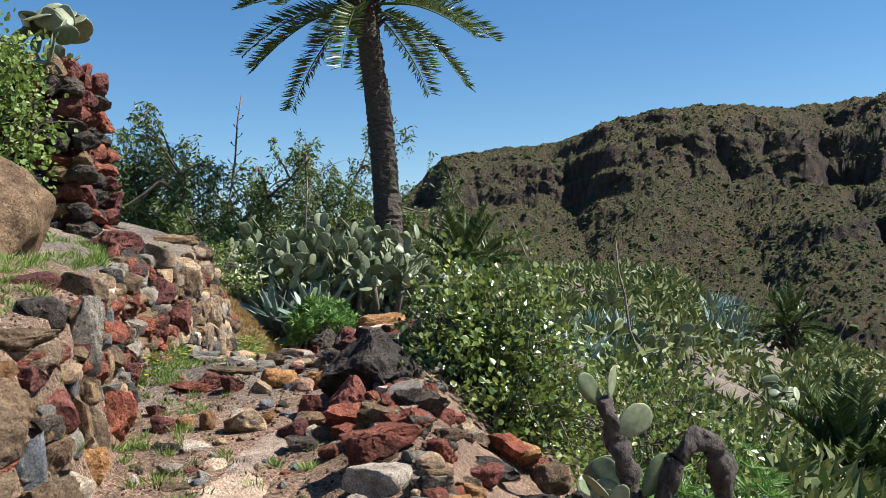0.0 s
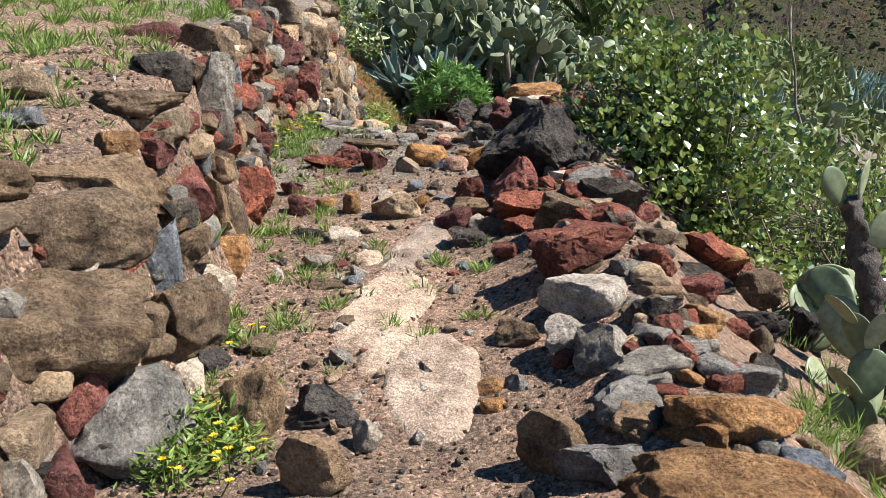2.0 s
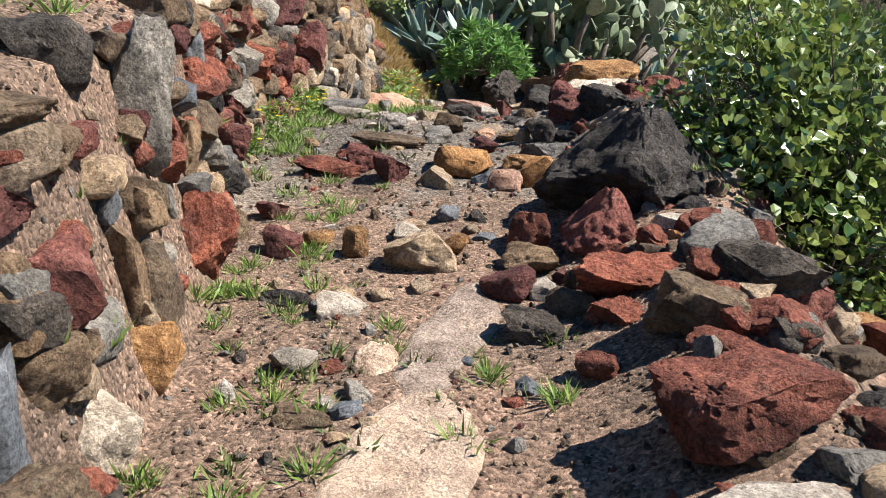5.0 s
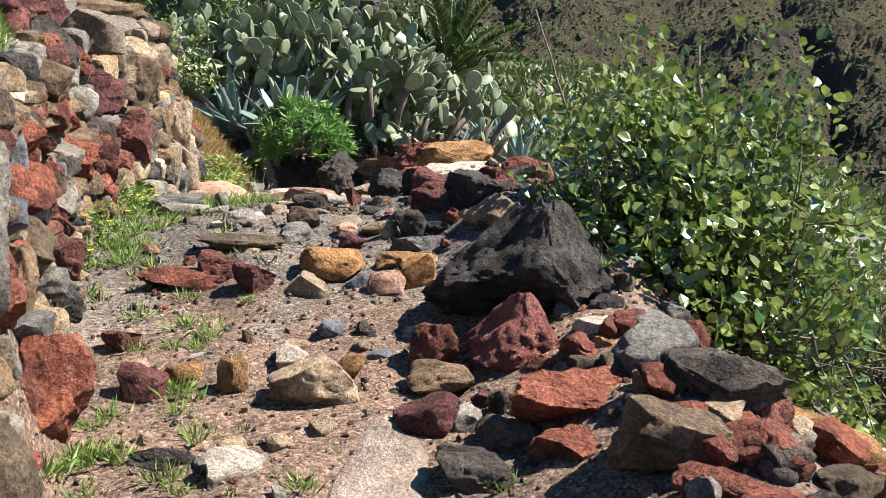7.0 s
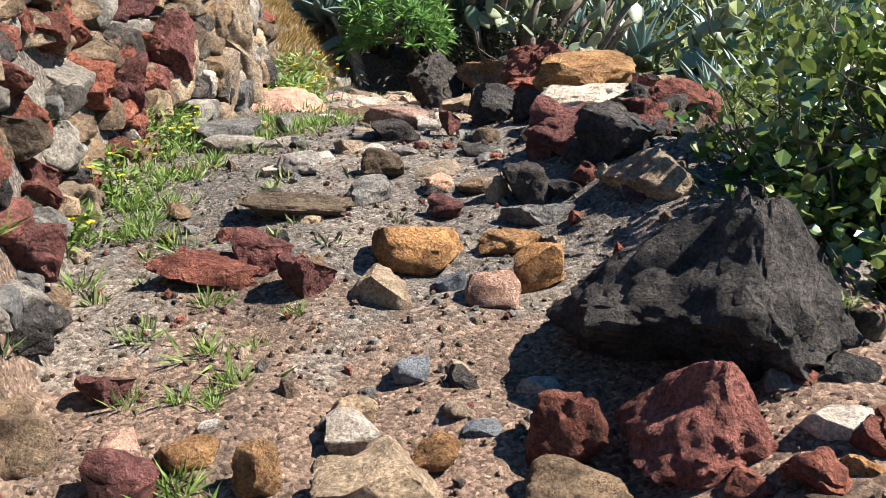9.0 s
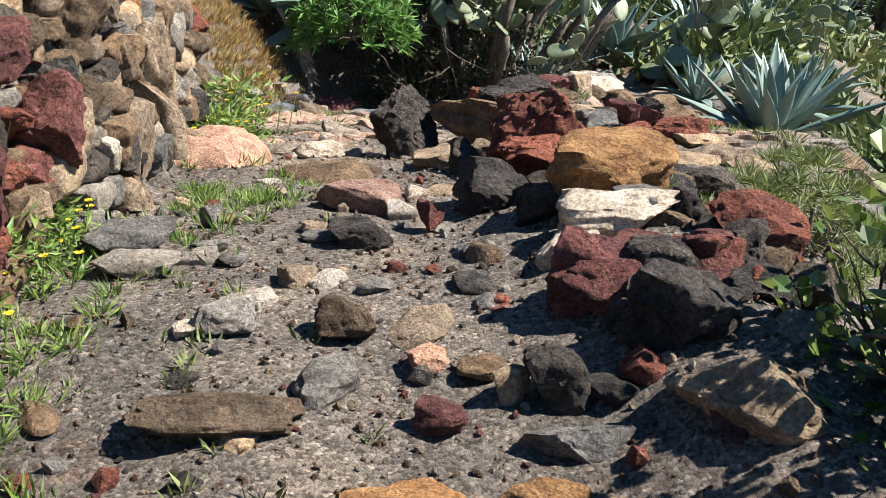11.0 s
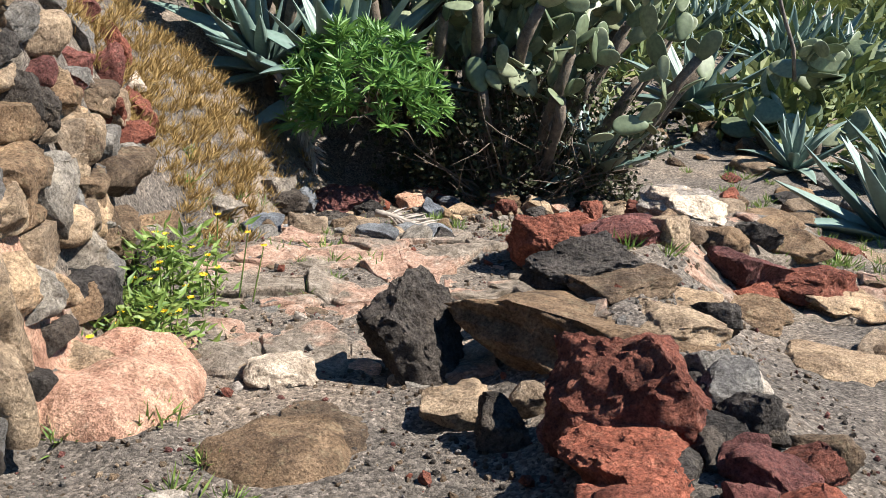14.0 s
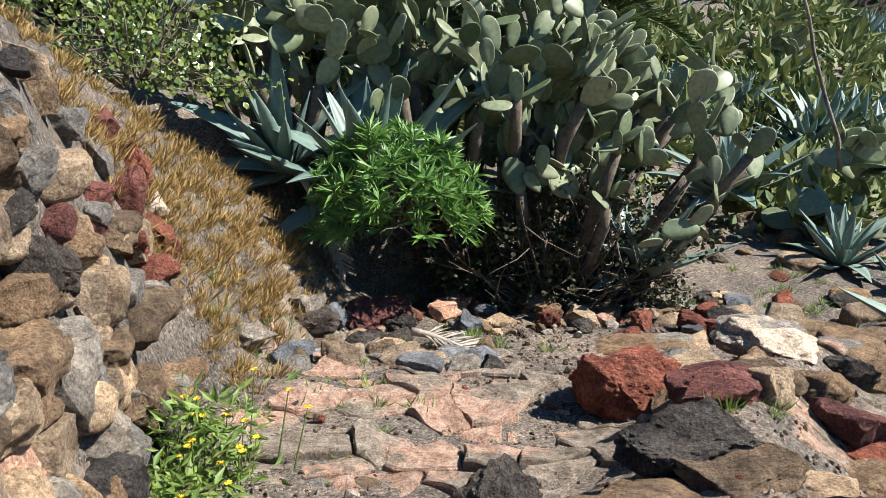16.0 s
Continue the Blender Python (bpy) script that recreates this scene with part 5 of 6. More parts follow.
heap(40, 7, 3.2, 4.6, 0.22, 0.07, 0.18, ("grey", "grey", "brown", "ochre", "dark", "red", "tan"))


def scatter(n, seed, box, lo, hi, kinds, flat=0.5, sink=0.35, make=loose_rock):
    r = random.Random(seed)
    for i in range(n):
        x, y = r.uniform(box[0], box[1]), r.uniform(box[2], box[3])
        s = r.uniform(lo, hi)
        h = s * r.uniform(0.7, 1.2) * flat
        make(r.choice(kinds), x, y, gz(x, y) - sink * h, s * r.uniform(0.9, 1.5), s, h, r.uniform(0, 360), seed * 100 + i)


scatter(30, 8, (-2.45, -0.75, 11.0, 13.6), 0.05, 0.14, ("tan", "brown", "tan", "pink", "brown", "grey", "brown", "pink"), 0.22, 0.62, flat_rock)
scatter(40, 9, (-0.7, 1.4, 11.0, 14.5), 0.14, 0.42, ("tan", "grey", "brown", "brown", "grey", "tan"), 0.4, 0.5, flat_rock)
scatter(30, 10, (-2.5, -1.2, 13.2, 14.4), 0.08, 0.24, ("grey", "brown", "slate", "tan", "dark"), 0.7, 0.3)
scatter(90, 11, (-2.2, 0.5, 14.5, 15.5), 0.07, 0.22, ("grey", "tan", "red", "brown", "pale", "slate", "pink", "dark"), 0.75, 0.15)
scatter(24, 12, (-2.3, -0.9, 7.6, 10.2), 0.05, 0.12, ("grey", "tan", "brown", "pale", "dark"), 0.6, 0.4)
scatter(24, 13, (-1.6, -0.6, 4.2, 7.2), 0.04, 0.1, ("grey", "tan", "brown", "slate", "red"), 0.6, 0.4)
scatter(36, 15, (0.0, 1.9, 14.2, 17.0), 0.1, 0.32, ("brown", "grey", "tan", "dark", "red", "grey"), 0.6, 0.3)
scatter(26, 16, (-3.0, -2.0, 3.0, 5.2), 0.1, 0.28, ("brown", "grey", "tan", "slate", "red"), 0.6, 0.3)
scatter(16, 14, (0.5, 1.4, 17.2, 18.6), 0.1, 0.3, ("brown", "red", "grey", "brown"), 0.8, 0.2)

# worn slabs and bedrock that follow the ground
def ground_slab(kind, x, y, sx, sy, yaw, seed, rise=0.03, label="flat pale pinkish tuff slab worn smooth in the trail", name="tuff_slab", rings=14, spokes=44):
    c, s = math.cos(radians(yaw)), math.sin(radians(yaw))
    v, f = [], []
    for i in range(rings + 1):
        u = i / rings
        for k in range(spokes):
            q = 2 * math.pi * k / spokes
            edge = 1 + 0.20 * noise.noise(Vector((math.cos(q) * 1.3, math.sin(q) * 1.3, seed))) + 0.10 * noise.noise(Vector((math.cos(q) * 4, math.sin(q) * 4, seed)))
            lx, ly = u * edge * sx / 2 * math.cos(q), u * edge * sy / 2 * math.sin(q)
            wx, wy = x + c * lx - s * ly, y + s * lx + c * ly
            h = rise * (1 - u ** 7) - 0.03 * u ** 7 + 0.5 * rise * noise.noise(Vector((wx * 5, wy * 5, seed))) * (1 - u ** 4)
            h += 0.008 * noise.noise(Vector((wx * 26, wy * 26, seed)))
            v.append((wx, wy, gz(wx, wy) + h))
    for i in range(rings):
        for k in range(spokes):
            a, b = i * spokes + k, i * spokes + (k + 1) % spokes
            f.append((a, a + spokes, b + spokes, b) if i else (a, a + spokes, b + spokes))
    return tagged(new(name, mesh_from(name, v, f, ROCK[kind], True)), label, "rock slab", "slabs in the trail")


ground_slab("slab", -0.72, 4.55, 0.38, 0.88, 12, 71, 0.030)
ground_slab("slab", -1.04, 5.17, 0.43, 0.98, -8, 72, 0.026)
ground_slab("slab", -1.03, 5.97, 0.29, 0.97, -6, 73, 0.022)
ground_slab("slab", -0.94, 4.81, 0.23, 0.59, -14, 74, 0.018)
ground_slab("slab", -1.24, 5.75, 0.16, 0.25, 0, 76)
for i, (kind, x, y, sx, sy, h) in enumerate((("pink", -2.42, 10.85, .64, .85, .11), ("brown", -1.75, 10.5, .5, .45, .05), ("brown", .7, 14.8, 1.3, .9, .05), ("brown", -0.4, 14.2, .9, .7, .05))):
    ground_slab(kind, x, y, sx, sy, 30 * i, 80 + i, h, "cracked flat bedrock showing through the trail", "bedrock")


def clip_cell(poly, mx, my, nx, ny):
    """The part of a polygon on the inner side of a line through (mx, my)."""
    res = []
    for (ax, ay), (bx, by) in zip(poly, poly[1:] + poly[:1]):
        da, db = (ax - mx) * nx + (ay - my) * ny, (bx - mx) * nx + (by - my) * ny
        if da <= 0:
            res.append((ax, ay))
        if da * db < 0:
            q = da / (da - db)
            res.append((ax + q * (bx - ax), ay + q * (by - ay)))
    return res


def cracked_bedrock(name, box, step, seed, stretch=1.0):
    """A floor of broken rock plates with open cracks, each plate tilted its own way."""
    r = random.Random(seed)
    x0, x1, y0, y1 = box
    rock = tagged(empty(name, (x0 + x1) / 2, (y0 + y1) / 2, 0), "cracked grey and salmon-pink bedrock in the trail", "bedrock", kind="structure")
    seeds = []
    for j in range(int((y1 - y0) / (step * stretch)) + 1):
        for i in range(int((x1 - x0) / step) + 1):
            seeds.append((x0 + step * (i + 0.5 * (j % 2)) + r.uniform(-.42, .42) * step, y0 + step * stretch * j + r.uniform(-.42, .42) * step))
    for k, (cx, cy) in enumerate(seeds):
        poly = [(cx - step, cy - step), (cx + step, cy - step), (cx + step, cy + step), (cx - step, cy + step)]
        for ox, oy in seeds:
            if (ox, oy) != (cx, cy) and math.hypot(ox - cx, oy - cy) < 2.4 * step and poly:
                L = math.hypot(ox - cx, oy - cy)
                poly = clip_cell(poly, (cx + ox) / 2 - 0.003 * (ox - cx) / L, (cy + oy) / 2 - 0.003 * (oy - cy) / L, ox - cx, oy - cy)
        if len(poly) < 3 or r.random() < 0.18:
            continue
        ring = []
        for (ax, ay), (bx, by) in zip(poly, poly[1:] + poly[:1]):
            n = max(1, int(math.hypot(bx - ax, by - ay) / 0.04))
            ring += [(ax + (bx - ax) * q / n, ay + (by - ay) * q / n) for q in range(n)]
        mx, my = sum(q[0] for q in ring) / len(ring), sum(q[1] for q in ring) / len(ring)
        base, ta, tb = r.uniform(-0.018, 0.04), r.uniform(-.14, .14), r.uniform(-.14, .14)
        v, f, n = [], [], len(ring)
        for u, dz in ((1.0, -0.07), (0.985, -0.012), (0.93, 0.0), (0.7, 0.0), (0.4, 0.0), (0.1, 0.0)):
            for px, py in ring:
                wx, wy = mx + u * (px - mx), my + u * (py - my)
                wob = 0.05 * noise.noise(Vector((px * 9, py * 9, k)))
                wx, wy = wx + wob * (px - mx) * 3, wy + wob * (py - my) * 3
                z = gz(wx, wy) + base + ta * (wx - mx) + tb * (wy - my) + dz + 0.026 * noise.noise(Vector((wx * 8, wy * 8, k * 0.3))) + 0.008 * noise.noise(Vector((wx * 22, wy * 22, 1)))
                v.append((wx - (x0 + x1) / 2, wy - (y0 + y1) / 2, z))
        for i in range(5):
            for q in range(n):
                a, c = i * n + q, i * n + (q + 1) % n
                f.append((a, c, c + n, a + n))
        f.append(tuple(range(5 * n, 6 * n)))
        part("plate", mesh_from("plate", v, f, BEDROCK), rock)


cracked_bedrock("bedrock", (-2.35, -0.75, 11.35, 13.9), 0.27, 4, 0.9)
cracked_bedrock("bedrock", (-0.55, 1.35, 12.2, 14.2), 0.3, 6)

# the brown boulder on the terrace and the ruined wall above
loose_rock("brown", -3.75, 7.3, 1.2, 1.7, 1.6, 1.5, 20, 901, 0.35)
loose_rock("maroon", -3.2, 9.35, 1.75, 0.55, 0.5, 0.42, 10, 902)
loose_rock("tan", -2.75, 9.1, 1.75, 0.4, 0.35, 0.25, 30, 903)
ruin = tagged(empty("wall_ruin", -4.4, 10.2, 1.9), "tall ruined dry-stone wall of red and black lava", "stone wall", kind="structure")


def ruin_wall():
    r = random.Random(3)
    core = part("core", stone_mesh("core", ROCK["maroon"], 77, 4, 4.5, 4, 0.08, 0.03), ruin, label="earth and rubble behind the stones")
    core.matrix_local = pose(-0.15, 0.35, -0.3) @ Matrix.Diagonal((1.15, 1.1, 2.35, 1))
    z = -0.2
    k = 0
    while z < 2.1:
        h = r.uniform(0.16, 0.26)
        x = -1.35
        w_end = 0.62 - 0.12 * z
        while x < w_end:
            s = r.uniform(0.18, 0.36)
            k += 1
            ob = part("stone", stone_shape(r.choice(("red", "maroon", "dark", "maroon", "dark", "brown")), k % 6, 4), ruin)
            ob.matrix_local = stone_pose(x + s / 2, -0.24 + r.uniform(-0.05, 0.05) + 0.06 * z, z, s * 1.1, 0.3, h * 1.1, 0, k)
            x += s
        for d in (0.1, 0.45, 0.8):
            k += 1
            s = r.uniform(0.24, 0.36)
            ob = part("stone", stone_shape(r.choice(("red", "maroon", "dark", "maroon")), k % 6, 4), ruin)
            ob.matrix_local = stone_pose(w_end - 0.05, d + r.uniform(-0.1, 0.1), z, 0.3, s * 1.15, h * 1.1, 0, k)
        z += h


ruin_wall()


# ---- dead cactus stems by the edge
def dead_stem(x, y, z, path, radii, seed, label):
    ob = thing("dead_cactus_stem", x, y, z, label, "dead cactus", "dead cacti")
    pts = []
    for a, b in zip(path[:-1], path[1:]):
        for k in range(9):
            pts.append(Vector(a).lerp(Vector(b), k / 9))
    pts.append(Vector(path[-1]))
    rad = np.interp(np.linspace(0, 1, len(pts)), np.linspace(0, 1, len(radii)), radii)
    v, f = tube(pts, list(rad), 12)
    v = [p + 0.035 * Vector((noise.noise(p * 9 + Vector((seed, 0, 0))), noise.noise(p * 9 + Vector((0, seed, 0))), noise.noise(p * 9))) + 0.022 * Vector((noise.noise(p * 27), noise.noise(p * 27 + Vector((5, 0, 0))), 0)) for p in v]
    part("trunk", mesh_from("trunk", v, f, DEADWOOD, True), ob)
    return ob


DEADWOOD = bark_material("dead_cactus_bark", (0.016, 0.013, 0.011), (0.105, 0.082, 0.068), 26, 0.6, 1.0)
b1 = dead_stem(1.28, 5.9, -0.12, ((0.05, 0, -.05), (0, 0, .2), (-.05, 0, .45), (-.12, 0, .7), (-.2, 0, .95)), (.075, .065, .06, .06, .045), 3, "dead dark cactus stem with broken pads at its tip")
b2 = dead_stem(1.34, 5.85, -0.05, ((0, 0, 0), (.07, 0, .25), (.14, 0, .48), (.26, .02, .62), (.38, .04, .58), (.44, .05, .42), (.43, .05, .24)), (.07, .06, .055, .06, .075, .075, .05), 5, "dead black cactus stem bent over like a hook")
dead_stem(2.15, 5.3, -0.75, ((0.1, 0, -.1), (0, 0, .3), (-.12, 0, .62)), (.09, .1, .08), 7, "short dead cactus stump on the slope")
for i, (x, y, z, L, rx, ry, rz) in enumerate(((-.22, 0, .9, .24, 10, -35, 20), (-.16, 0, .92, .22, 5, 15, 60), (-.12, -.02, .72, .26, 0, 55, 10), (.02, -.05, .35, .3, 8, 30, 15), (-.1, -.05, .15, .34, -12, -30, -20), (.12, -.08, .05, .32, -15, 25, 0))):
    part("pad", PADS[i % 3], b1, pose(x, y, z, rx, ry, rz) @ Matrix.Diagonal((L, L, L, 1)), "yellowing cactus pad")
for i, (x, y, s) in enumerate(((.98, 5.45, .25), (1.1, 5.3, .24), (1.75, 5.6, .26), (1.95, 5.8, .26), (1.55, 5.2, .25))):
    prickly_pear(x, y, gz(x, y) - 0.03, 0.25, 0.75, 9, 60 + i, "low prickly pear pads beside the stones", s, 0.12)


# ---- flowers, dead palm leaf, ferns and broom
def flower_plant(x, y, z, r, h, seed):
    rnd = np.random.RandomState(seed)
    ob = thing("flowering_weed", x, y, z, "leafy weed with small yellow flowers at the wall foot", "weed", "flowering weeds")
    n = int(2600 * r)
    p = np.stack([rnd.normal(size=n) * r * 0.45, rnd.normal(size=n) * r * 0.45, rnd.uniform(0, 1, n) ** 1.3 * h], 1)
    a = np.stack([rnd.normal(size=n), rnd.normal(size=n), 0.2 + 0.5 * rnd.rand(n)], 1)
    L = rnd.uniform(0.05, 0.13, n) * min(1.0, 0.25 + 1.7 * r)
    part("foliage", leaves("foliage", p, a, L, L * 0.28, WEED, rnd, 0.2, None, 0.25), ob)
    for i in range(int(80 * r)):
        q = Vector((rnd.normal() * r * 0.5, rnd.normal() * r * 0.5, 0))
        top = q * 1.2 + Vector((0, 0, h * rnd.uniform(0.5, 0.95)))
        st = part("flower_stem", mesh_from("flower_stem", *tube([q, q.lerp(top, 0.5), top], [0.004, 0.003, 0.002], 4), WEED), ob)
        m = 14
        ang = np.linspace(0, 6.28, m)
        ax = np.stack([np.cos(ang), np.sin(ang), 0.25 + 0 * ang], 1)
        part("flower", leaves("flower", np.repeat(np.array([top[:]]), m, 0), ax, np.full(m, 0.017), np.full(m, 0.009), PETAL, rnd), st, None, "yellow daisy flower")
    return ob


flower_plant(-2.5, 11.7, gz(-2.5, 11.7) - 0.03, 0.27, 0.42, 1)
flower_plant(-2.5, 11.32, gz(-2.5, 11.32) - 0.03, 0.26, 0.2, 2)
flower_plant(-1.49, 4.10, gz(-1.49, 4.10) - 0.03, 0.16, 0.16, 3)
flower_plant(-1.48, 3.88, gz(-1.48, 3.88) - 0.03, 0.16, 0.14, 4)
flower_plant(-1.62, 4.79, gz(-1.62, 4.79) - 0.03, 0.08, 0.10, 5)
flower_plant(-2.48, 8.18, gz(-2.48, 8.18) - 0.03, 0.16, 0.20, 6)
flower_plant(-2.47, 7.77, gz(-2.47, 7.77) - 0.03, 0.14, 0.12, 7)
flower_plant(-2.55, 9.11, gz(-2.55, 9.11) - 0.03, 0.16, 0.14, 8)
flower_plant(-2.56, 8.82, gz(-2.56, 8.82) - 0.03, 0.20, 0.16, 9)
flower_plant(-1.33, 4.03, gz(-1.33, 4.03) - 0.03, 0.14, 0.12, 10)


def dead_frond(x, y, z, direction, length, seed, label):
    rnd = np.random.RandomState(seed)
    ob = thing("dead_palm_leaf", x, y, z, label, "dead leaf", "dead palm leaves")
    rib, (p, a, w) = frond((0, 0, 0), direction, length, 0.5, rnd, DEADFROND, 0.2, 40, 0.1)
    part("rib", mesh_from("rib", *rib, DEADFROND, True), ob)
    tagged(part("leaflet_fan", leaves("leaflet_fan", p, a, w, 0.02 + 0 * w, DEADFROND, rnd, 0.3), ob), kind="stuff")


dead_frond(-2.75, 15.0, 0.95, (0.45, -0.15, -0.7), 0.75, 1, "dry grey palm leaf hanging from the bank")
dead_frond(-1.9, 14.1, 0.2, (0.9, -0.2, 0.05), 0.5, 2, "dry grey palm leaf lying on the trail")

g = patch(rs, -0.3, 6.95, .12, .12, 26, 0.7, 1.1)
tufts("fern", g, 22, 0.035, SCRUB, 8, "small grey-green ferns at the black boulder", "fern", 0.2, 1.0, 0.14)
g = patch(rs, 1.0, 10.2, .35, .7, 22) + patch(rs, 1.1, 11.4, .4, .5, 18) + patch(rs, .35, 10.3, .2, .4, 8)
tufts("broom", g, 60, 0.13, BROOM, 9, "feathery green broom at the trail edge", "broom", 0.035, 0.45)
g = patch(rs, 1.0, 5.0, .5, .7, 26) + patch(rs, 1.4, 6.4, .5, .6, 30) + patch(rs, 2.2, 5.6, .7, .8, 40) + patch(rs, 3.2, 7.5, 1.2, 1.5, 60) + patch(rs, 2.4, 12, 1.0, 1.5, 50)
tufts("grass", g, 34, 0.14, WEED, 10, "long green grass on the slope below the stones", "grass", 0.05)
g = patch(rs, -2.1, 6.0, .3, 3.0, 20) + patch(rs, -1.3, 5.5, .5, 1.2, 24) + patch(rs, -1.9, 8.6, .4, 1.2, 24)
tufts("weeds", g, 14, 0.06, SCRUB, 11, "tiny grey-green weeds on the trail", "weeds", 0.16)


g = patch(rs, 1.0, 15.4, .9, 1.2, 40) + patch(rs, 0.9, 13.2, .7, .8, 26) + patch(rs, -2.6, 4.2, .5, 1.0, 40) + patch(rs, -2.4, 3.2, .4, .6, 24)
tufts("grass", g, 30, 0.1, WEED, 12, "short grass between the stones", "grass", 0.07)
ground_slab("tan", 18.0, 76, 4.0, 14, -12, 95, 0.9, "distant bare trail crossing the green slope", "far_trail")


# ---- scrub on the far mountain
def mountain_scrub(n, seed):
    rnd = np.random.RandomState(seed)
    V, Fc = [], []
    v0, f0 = SPHERE[1]
    f0 = np.array(f0)
    for i in range(n):
        a, s = rnd.uniform(-8, 32), rnd.uniform(0.05, 0.98)
        p = np.array(mountain_point(a, s))
        r = rnd.uniform(0.25, 0.75) if rnd.rand() < 0.96 else rnd.uniform(0.8, 1.7)
        V.append(v0 * (1 + 0.3 * rnd.normal(size=(len(v0), 1))) * r * np.array([[1, 1, 0.8]]) + p)
        Fc.append(f0 + len(v0) * i)
    me = mesh_from("mountain_scrub", np.concatenate(V).tolist(), np.concatenate(Fc).tolist(), MSCRUB)
    tagged(new("mountain_scrub", me), "dark scrub dotted over the far mountain", "scrub", kind="stuff")


mountain_scrub(15000, 3)


# ---- stones of the terrace wall
wall_stone("grey", -2.78, 11.38, 1.20, 0.19, 0.20, 0.15, 27, 27)
wall_stone("grey", -2.89, 11.37, 1.63, 0.13, 0.18, 0.12, 29, 34)
wall_stone("tan", -2.54, 9.92, 0.84, 0.29, 0.29, 0.36, 27, 61)
wall_stone("tan", -2.48, 9.67, 0.76, 0.21, 0.22, 0.19, 28, 65)
wall_stone("maroon", -2.62, 8.76, 1.01, 0.28, 0.29, 0.30, 22, 119)
wall_stone("grey", -2.61, 7.89, 1.19, 0.15, 0.20, 0.17, 28, 121)
wall_stone("pale", -2.55, 9.65, 0.97, 0.18, 0.21, 0.16, 18, 126)
wall_stone("brown", -1.92, 5.50, 0.62, 0.14, 0.19, 0.35, 24, 184)
wall_stone("slate", -2.22, 6.48, 1.13, 0.18, 0.21, 0.16, 25, 201)
wall_stone("pale", -2.63, 7.62, 1.50, 0.16, 0.19, 0.13, 24, 208)
wall_stone("red", -2.09, 6.09, 0.95, 0.15, 0.20, 0.16, 26, 215)
wall_stone("slate", -1.99, 5.50, 0.94, 0.12, 0.18, 0.15, 30, 218)
wall_stone("brown", -1.92, 5.58, 0.61, 0.24, 0.26, 0.29, 28, 219)
wall_stone("grey", -2.10, 5.91, 1.01, 0.23, 0.09, 0.53, 24, 188)
wall_stone("grey", -1.73, 3.49, 0.27, 0.13, 0.20, 0.16, 41, 476)
wall_stone("tan", -1.76, 3.60, 0.37, 0.16, 0.20, 0.14, 35, 475)
wall_stone("maroon", -1.71, 3.62, 0.20, 0.15, 0.20, 0.20, 36, 477)
wall_stone("maroon", -1.75, 3.87, 0.30, 0.21, 0.20, 0.26, 43, 474)
wall_stone("brown", -1.83, 3.91, 0.56, 0.19, 0.20, 0.17, 45, 497)
wall_stone("grey", -1.69, 3.95, 0.13, 0.45, 0.40, 0.40, 42, 472)
wall_stone("brown", -1.80, 3.96, 0.43, 0.56, 0.40, 0.43, 41, 466)
wall_stone("red", -1.60, 3.96, 0.13, 0.15, 0.20, 0.18, 27, 480)
wall_stone("ochre", -1.75, 4.10, 0.34, 0.13, 0.20, 0.20, 37, 473)
wall_stone("pale", -1.89, 4.14, 0.78, 0.13, 0.20, 0.13, 44, 494)
wall_stone("brown", -1.90, 4.20, 0.75, 0.54, 0.33, 0.33, 40, 465)
wall_stone("brown", -1.94, 4.40, 0.91, 0.58, 0.26, 0.26, 37, 464)
wall_stone("pale", -1.67, 4.46, 0.19, 0.13, 0.20, 0.21, 32, 478)
wall_stone("brown", -1.74, 4.61, 0.29, 0.40, 0.36, 0.41, 35, 468)
wall_stone("dark", -1.64, 4.63, 0.24, 0.21, 0.20, 0.18, 31, 479)
wall_stone("slate", -1.83, 4.67, 0.52, 0.19, 0.20, 0.37, 38, 467)
wall_stone("ochre", -1.98, 4.68, 1.12, 0.18, 0.20, 0.12, 29, 487)
wall_stone("brown", -1.84, 4.94, 0.60, 0.21, 0.20, 0.22, 24, 470)
wall_stone("maroon", -1.96, 4.95, 1.02, 0.20, 0.20, 0.17, 34, 488)
wall_stone("brown", -2.03, 4.98, 1.24, 0.41, 0.20, 0.14, 29, 493)
wall_stone("tan", -2.00, 5.03, 1.11, 0.33, 0.21, 0.21, 36, 486)
wall_stone("pale", -1.78, 5.08, 0.41, 0.19, 0.20, 0.22, 35, 469)
wall_stone("maroon", -1.91, 5.08, 0.77, 0.27, 0.24, 0.28, 30, 471)
wall_stone("grey", -1.86, 5.20, 0.65, 0.13, 0.20, 0.16, 35, 483)
wall_stone("ochre", -1.85, 5.48, 0.45, 0.19, 0.20, 0.23, 24, 481)
wall_stone("dark", -2.16, 5.56, 1.32, 0.28, 0.22, 0.22, 26, 489)
wall_stone("brown", -2.01, 5.73, 0.85, 0.21, 0.20, 0.20, 32, 484)
wall_stone("red", -2.02, 6.18, 0.54, 0.24, 0.21, 0.38, 25, 515)
wall_stone("red", -2.03, 6.18, 0.60, 0.17, 0.20, 0.26, 24, 482)
wall_stone("red", -2.13, 6.19, 1.04, 0.16, 0.20, 0.14, 33, 495)
wall_stone("brown", -2.21, 6.26, 1.30, 0.14, 0.20, 0.18, 26, 496)
wall_stone("maroon", -2.62, 6.32, 1.51, 0.38, 0.20, 0.20, 28, 492)
wall_stone("brown", -2.15, 6.37, 0.91, 0.10, 0.20, 0.24, 28, 517)
wall_stone("tan", -2.11, 6.39, 0.76, 0.19, 0.20, 0.20, 32, 516)
wall_stone("tan", -2.14, 6.49, 0.81, 0.13, 0.20, 0.16, 22, 485)
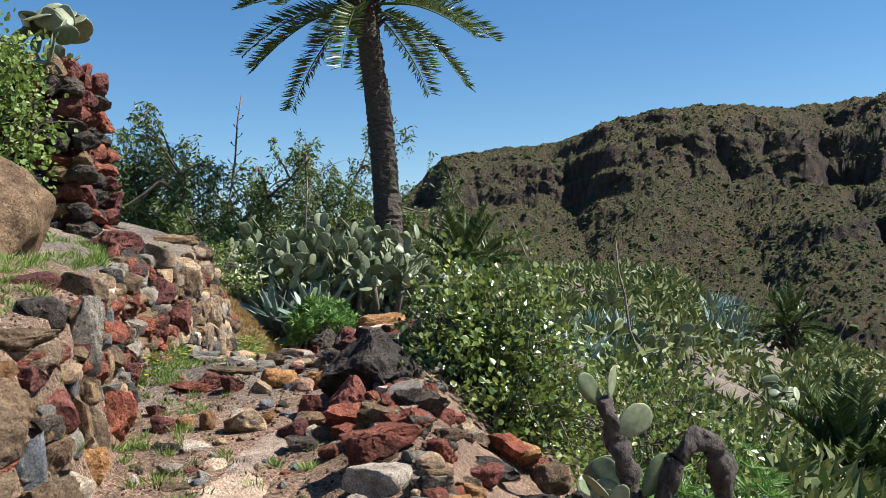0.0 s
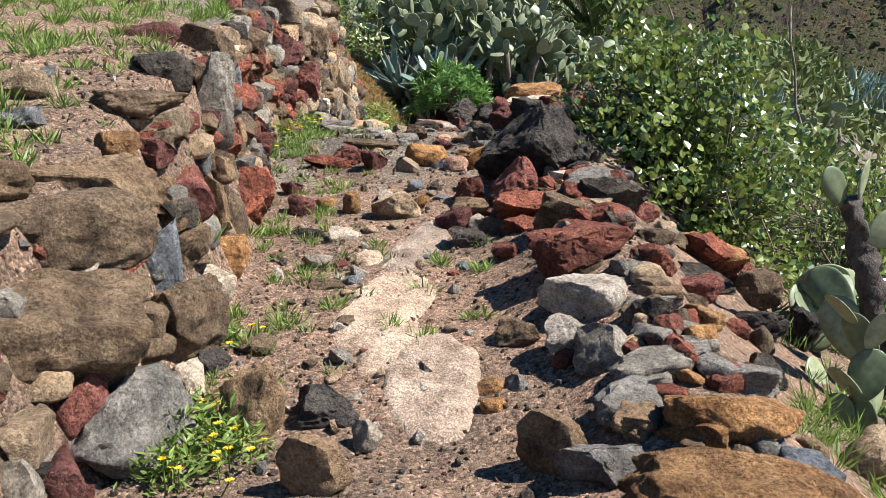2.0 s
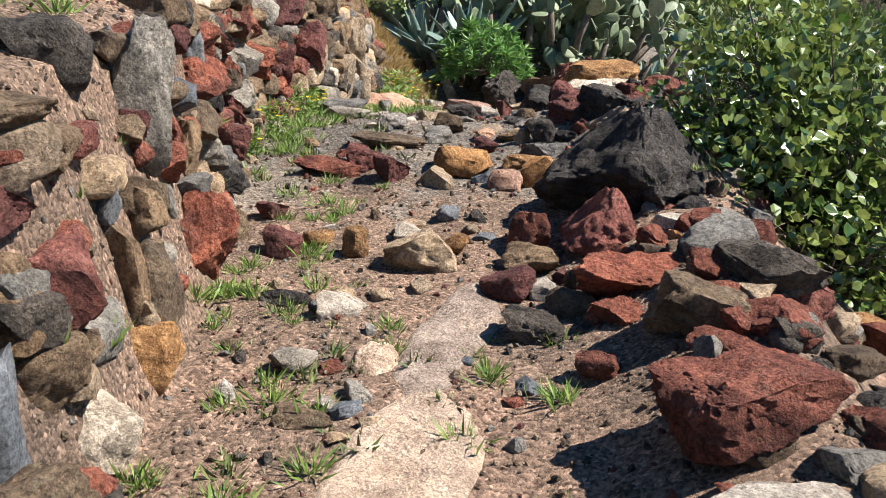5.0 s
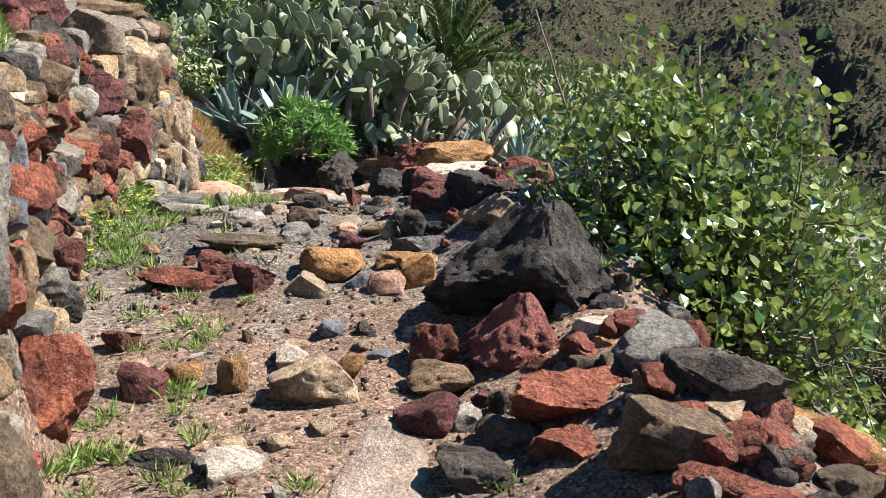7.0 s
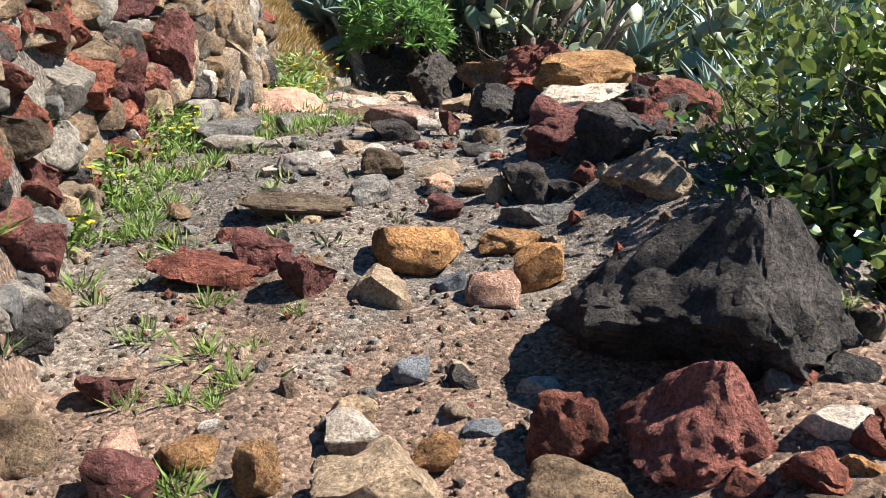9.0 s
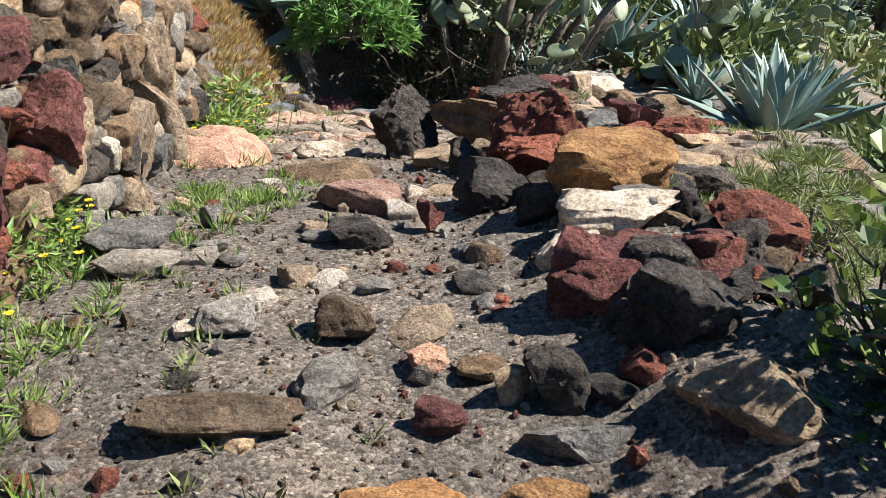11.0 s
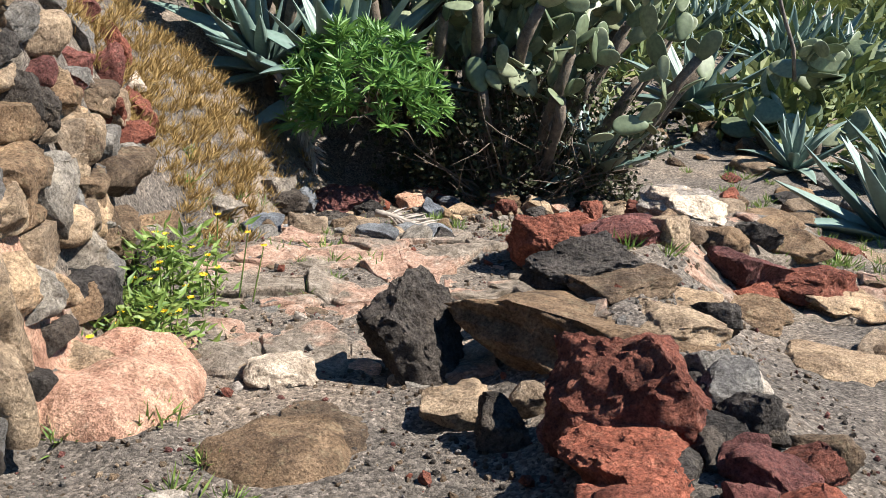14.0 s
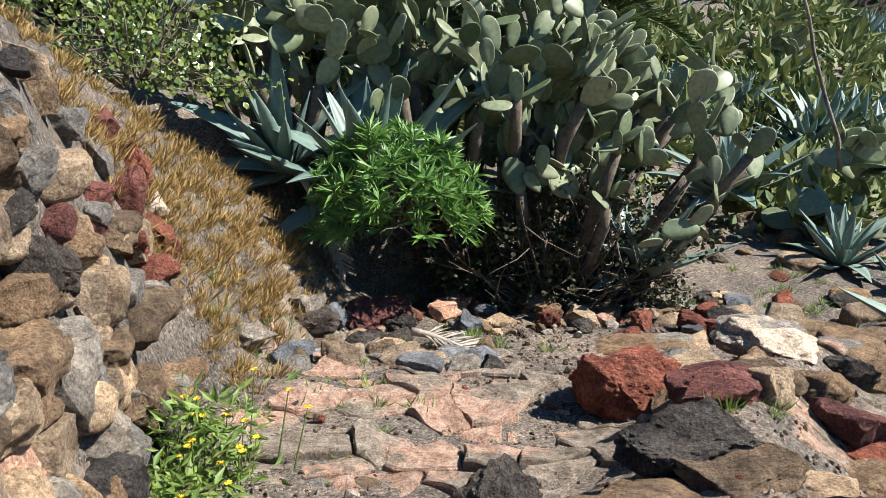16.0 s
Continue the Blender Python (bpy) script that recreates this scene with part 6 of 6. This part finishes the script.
wall_stone("brown", -2.38, 6.59, 1.43, 0.35, 0.27, 0.27, 22, 490)
wall_stone("maroon", -2.25, 6.73, 0.96, 0.16, 0.20, 0.20, 26, 514)
wall_stone("slate", -2.36, 6.96, 1.04, 0.12, 0.20, 0.40, 31, 513)
wall_stone("slate", -2.37, 6.97, 1.13, 0.12, 0.20, 0.33, 33, 491)
wall_stone("maroon", -2.52, 7.73, 0.92, 0.17, 0.20, 0.20, 24, 518)
wall_stone("grey", -2.60, 8.14, 1.00, 0.22, 0.20, 0.19, 19, 512)
wall_stone("brown", -2.74, 8.24, 1.47, 0.38, 0.26, 0.26, 27, 498)
wall_stone("maroon", -2.88, 8.39, 1.68, 0.16, 0.20, 0.29, 23, 508)
wall_stone("red", -2.66, 8.46, 1.17, 0.27, 0.20, 0.18, 31, 504)
wall_stone("red", -2.70, 8.47, 1.34, 0.21, 0.20, 0.18, 28, 502)
wall_stone("dark", -2.81, 8.66, 1.66, 0.31, 0.28, 0.29, 20, 509)
wall_stone("grey", -2.68, 8.98, 1.26, 0.30, 0.20, 0.17, 30, 503)
wall_stone("maroon", -2.74, 8.98, 1.39, 0.28, 0.25, 0.37, 27, 499)
wall_stone("maroon", -2.63, 9.20, 1.03, 0.37, 0.33, 0.43, 20, 505)
wall_stone("tan", -2.59, 9.72, 1.12, 0.17, 0.20, 0.17, 19, 506)
wall_stone("brown", -2.69, 9.78, 1.29, 0.32, 0.29, 0.49, 18, 500)
wall_stone("tan", -2.78, 10.04, 1.73, 0.41, 0.20, 0.17, 28, 501)
wall_stone("pale", -2.54, 10.17, 0.87, 0.22, 0.20, 0.18, 48, 533)
wall_stone("brown", -2.65, 10.23, 1.16, 0.21, 0.20, 0.27, 23, 520)
wall_stone("tan", -2.58, 10.36, 0.82, 0.33, 0.30, 0.40, 15, 507)
wall_stone("tan", -2.62, 10.44, 0.87, 0.35, 0.31, 0.60, 33, 530)
wall_stone("ochre", -2.70, 10.50, 1.34, 0.14, 0.20, 0.20, 34, 531)
wall_stone("tan", -2.64, 10.64, 1.04, 0.27, 0.21, 0.21, 33, 532)
wall_stone("red", -2.75, 10.65, 1.45, 0.19, 0.20, 0.26, 45, 525)
wall_stone("grey", -2.72, 10.75, 1.28, 0.21, 0.20, 0.23, 31, 526)
wall_stone("dark", -2.78, 10.81, 1.48, 0.21, 0.20, 0.22, 42, 524)
wall_stone("tan", -2.83, 10.92, 1.64, 0.30, 0.24, 0.24, 45, 522)
wall_stone("tan", -2.65, 10.97, 0.94, 0.19, 0.20, 0.13, 41, 551)
wall_stone("tan", -2.68, 11.00, 1.05, 0.20, 0.20, 0.18, 36, 529)
wall_stone("brown", -3.19, 11.06, 1.99, 0.60, 0.22, 0.22, 20, 510)
wall_stone("brown", -2.90, 11.09, 1.82, 0.33, 0.24, 0.24, 32, 521)
wall_stone("grey", -2.74, 11.14, 1.15, 0.34, 0.27, 0.27, 39, 527)
wall_stone("dark", -2.83, 11.25, 1.38, 0.22, 0.20, 0.33, 28, 523)
wall_stone("tan", -2.76, 11.59, 0.91, 0.23, 0.21, 0.25, 33, 550)
wall_stone("grey", -2.96, 11.59, 1.71, 0.23, 0.20, 0.16, 39, 544)
wall_stone("tan", -3.00, 11.62, 1.86, 0.11, 0.20, 0.12, 29, 548)
wall_stone("maroon", -2.92, 11.66, 1.52, 0.16, 0.20, 0.14, 29, 534)
wall_stone("tan", -2.86, 11.74, 1.19, 0.26, 0.24, 0.25, 30, 528)
wall_stone("tan", -2.89, 11.80, 1.06, 0.25, 0.23, 0.53, 19, 519)
wall_stone("maroon", -2.96, 11.93, 1.35, 0.22, 0.20, 0.23, 38, 536)
wall_stone("tan", -3.10, 12.19, 1.54, 0.14, 0.20, 0.17, 26, 546)
wall_stone("maroon", -3.12, 12.42, 1.40, 0.21, 0.20, 0.17, 35, 535)
wall_stone("grey", -3.26, 12.50, 1.70, 0.29, 0.20, 0.15, 38, 545)
wall_stone("red", -3.02, 12.51, 1.12, 0.19, 0.20, 0.20, 36, 537)
wall_stone("red", -2.97, 12.54, 1.00, 0.29, 0.20, 0.19, 27, 539)
wall_stone("slate", -3.09, 12.70, 1.24, 0.11, 0.20, 0.08, 24, 542)
wall_stone("grey", -3.25, 12.80, 1.46, 0.16, 0.20, 0.20, 37, 547)
wall_stone("maroon", -3.15, 12.87, 1.19, 0.18, 0.20, 0.32, 30, 540)
wall_stone("red", -3.05, 12.98, 0.97, 0.24, 0.22, 0.30, 26, 538)
wall_stone("pale", -3.15, 13.18, 1.18, 0.11, 0.20, 0.11, 32, 543)
wall_stone("maroon", -3.38, 13.23, 1.55, 0.18, 0.20, 0.16, 28, 549)
wall_stone("red", -3.27, 13.28, 1.27, 0.20, 0.20, 0.29, 33, 541)
wall_stone("tan", -10.67, 42.22, 2.33, 1.80, 0.40, 1.54, 22, 511)
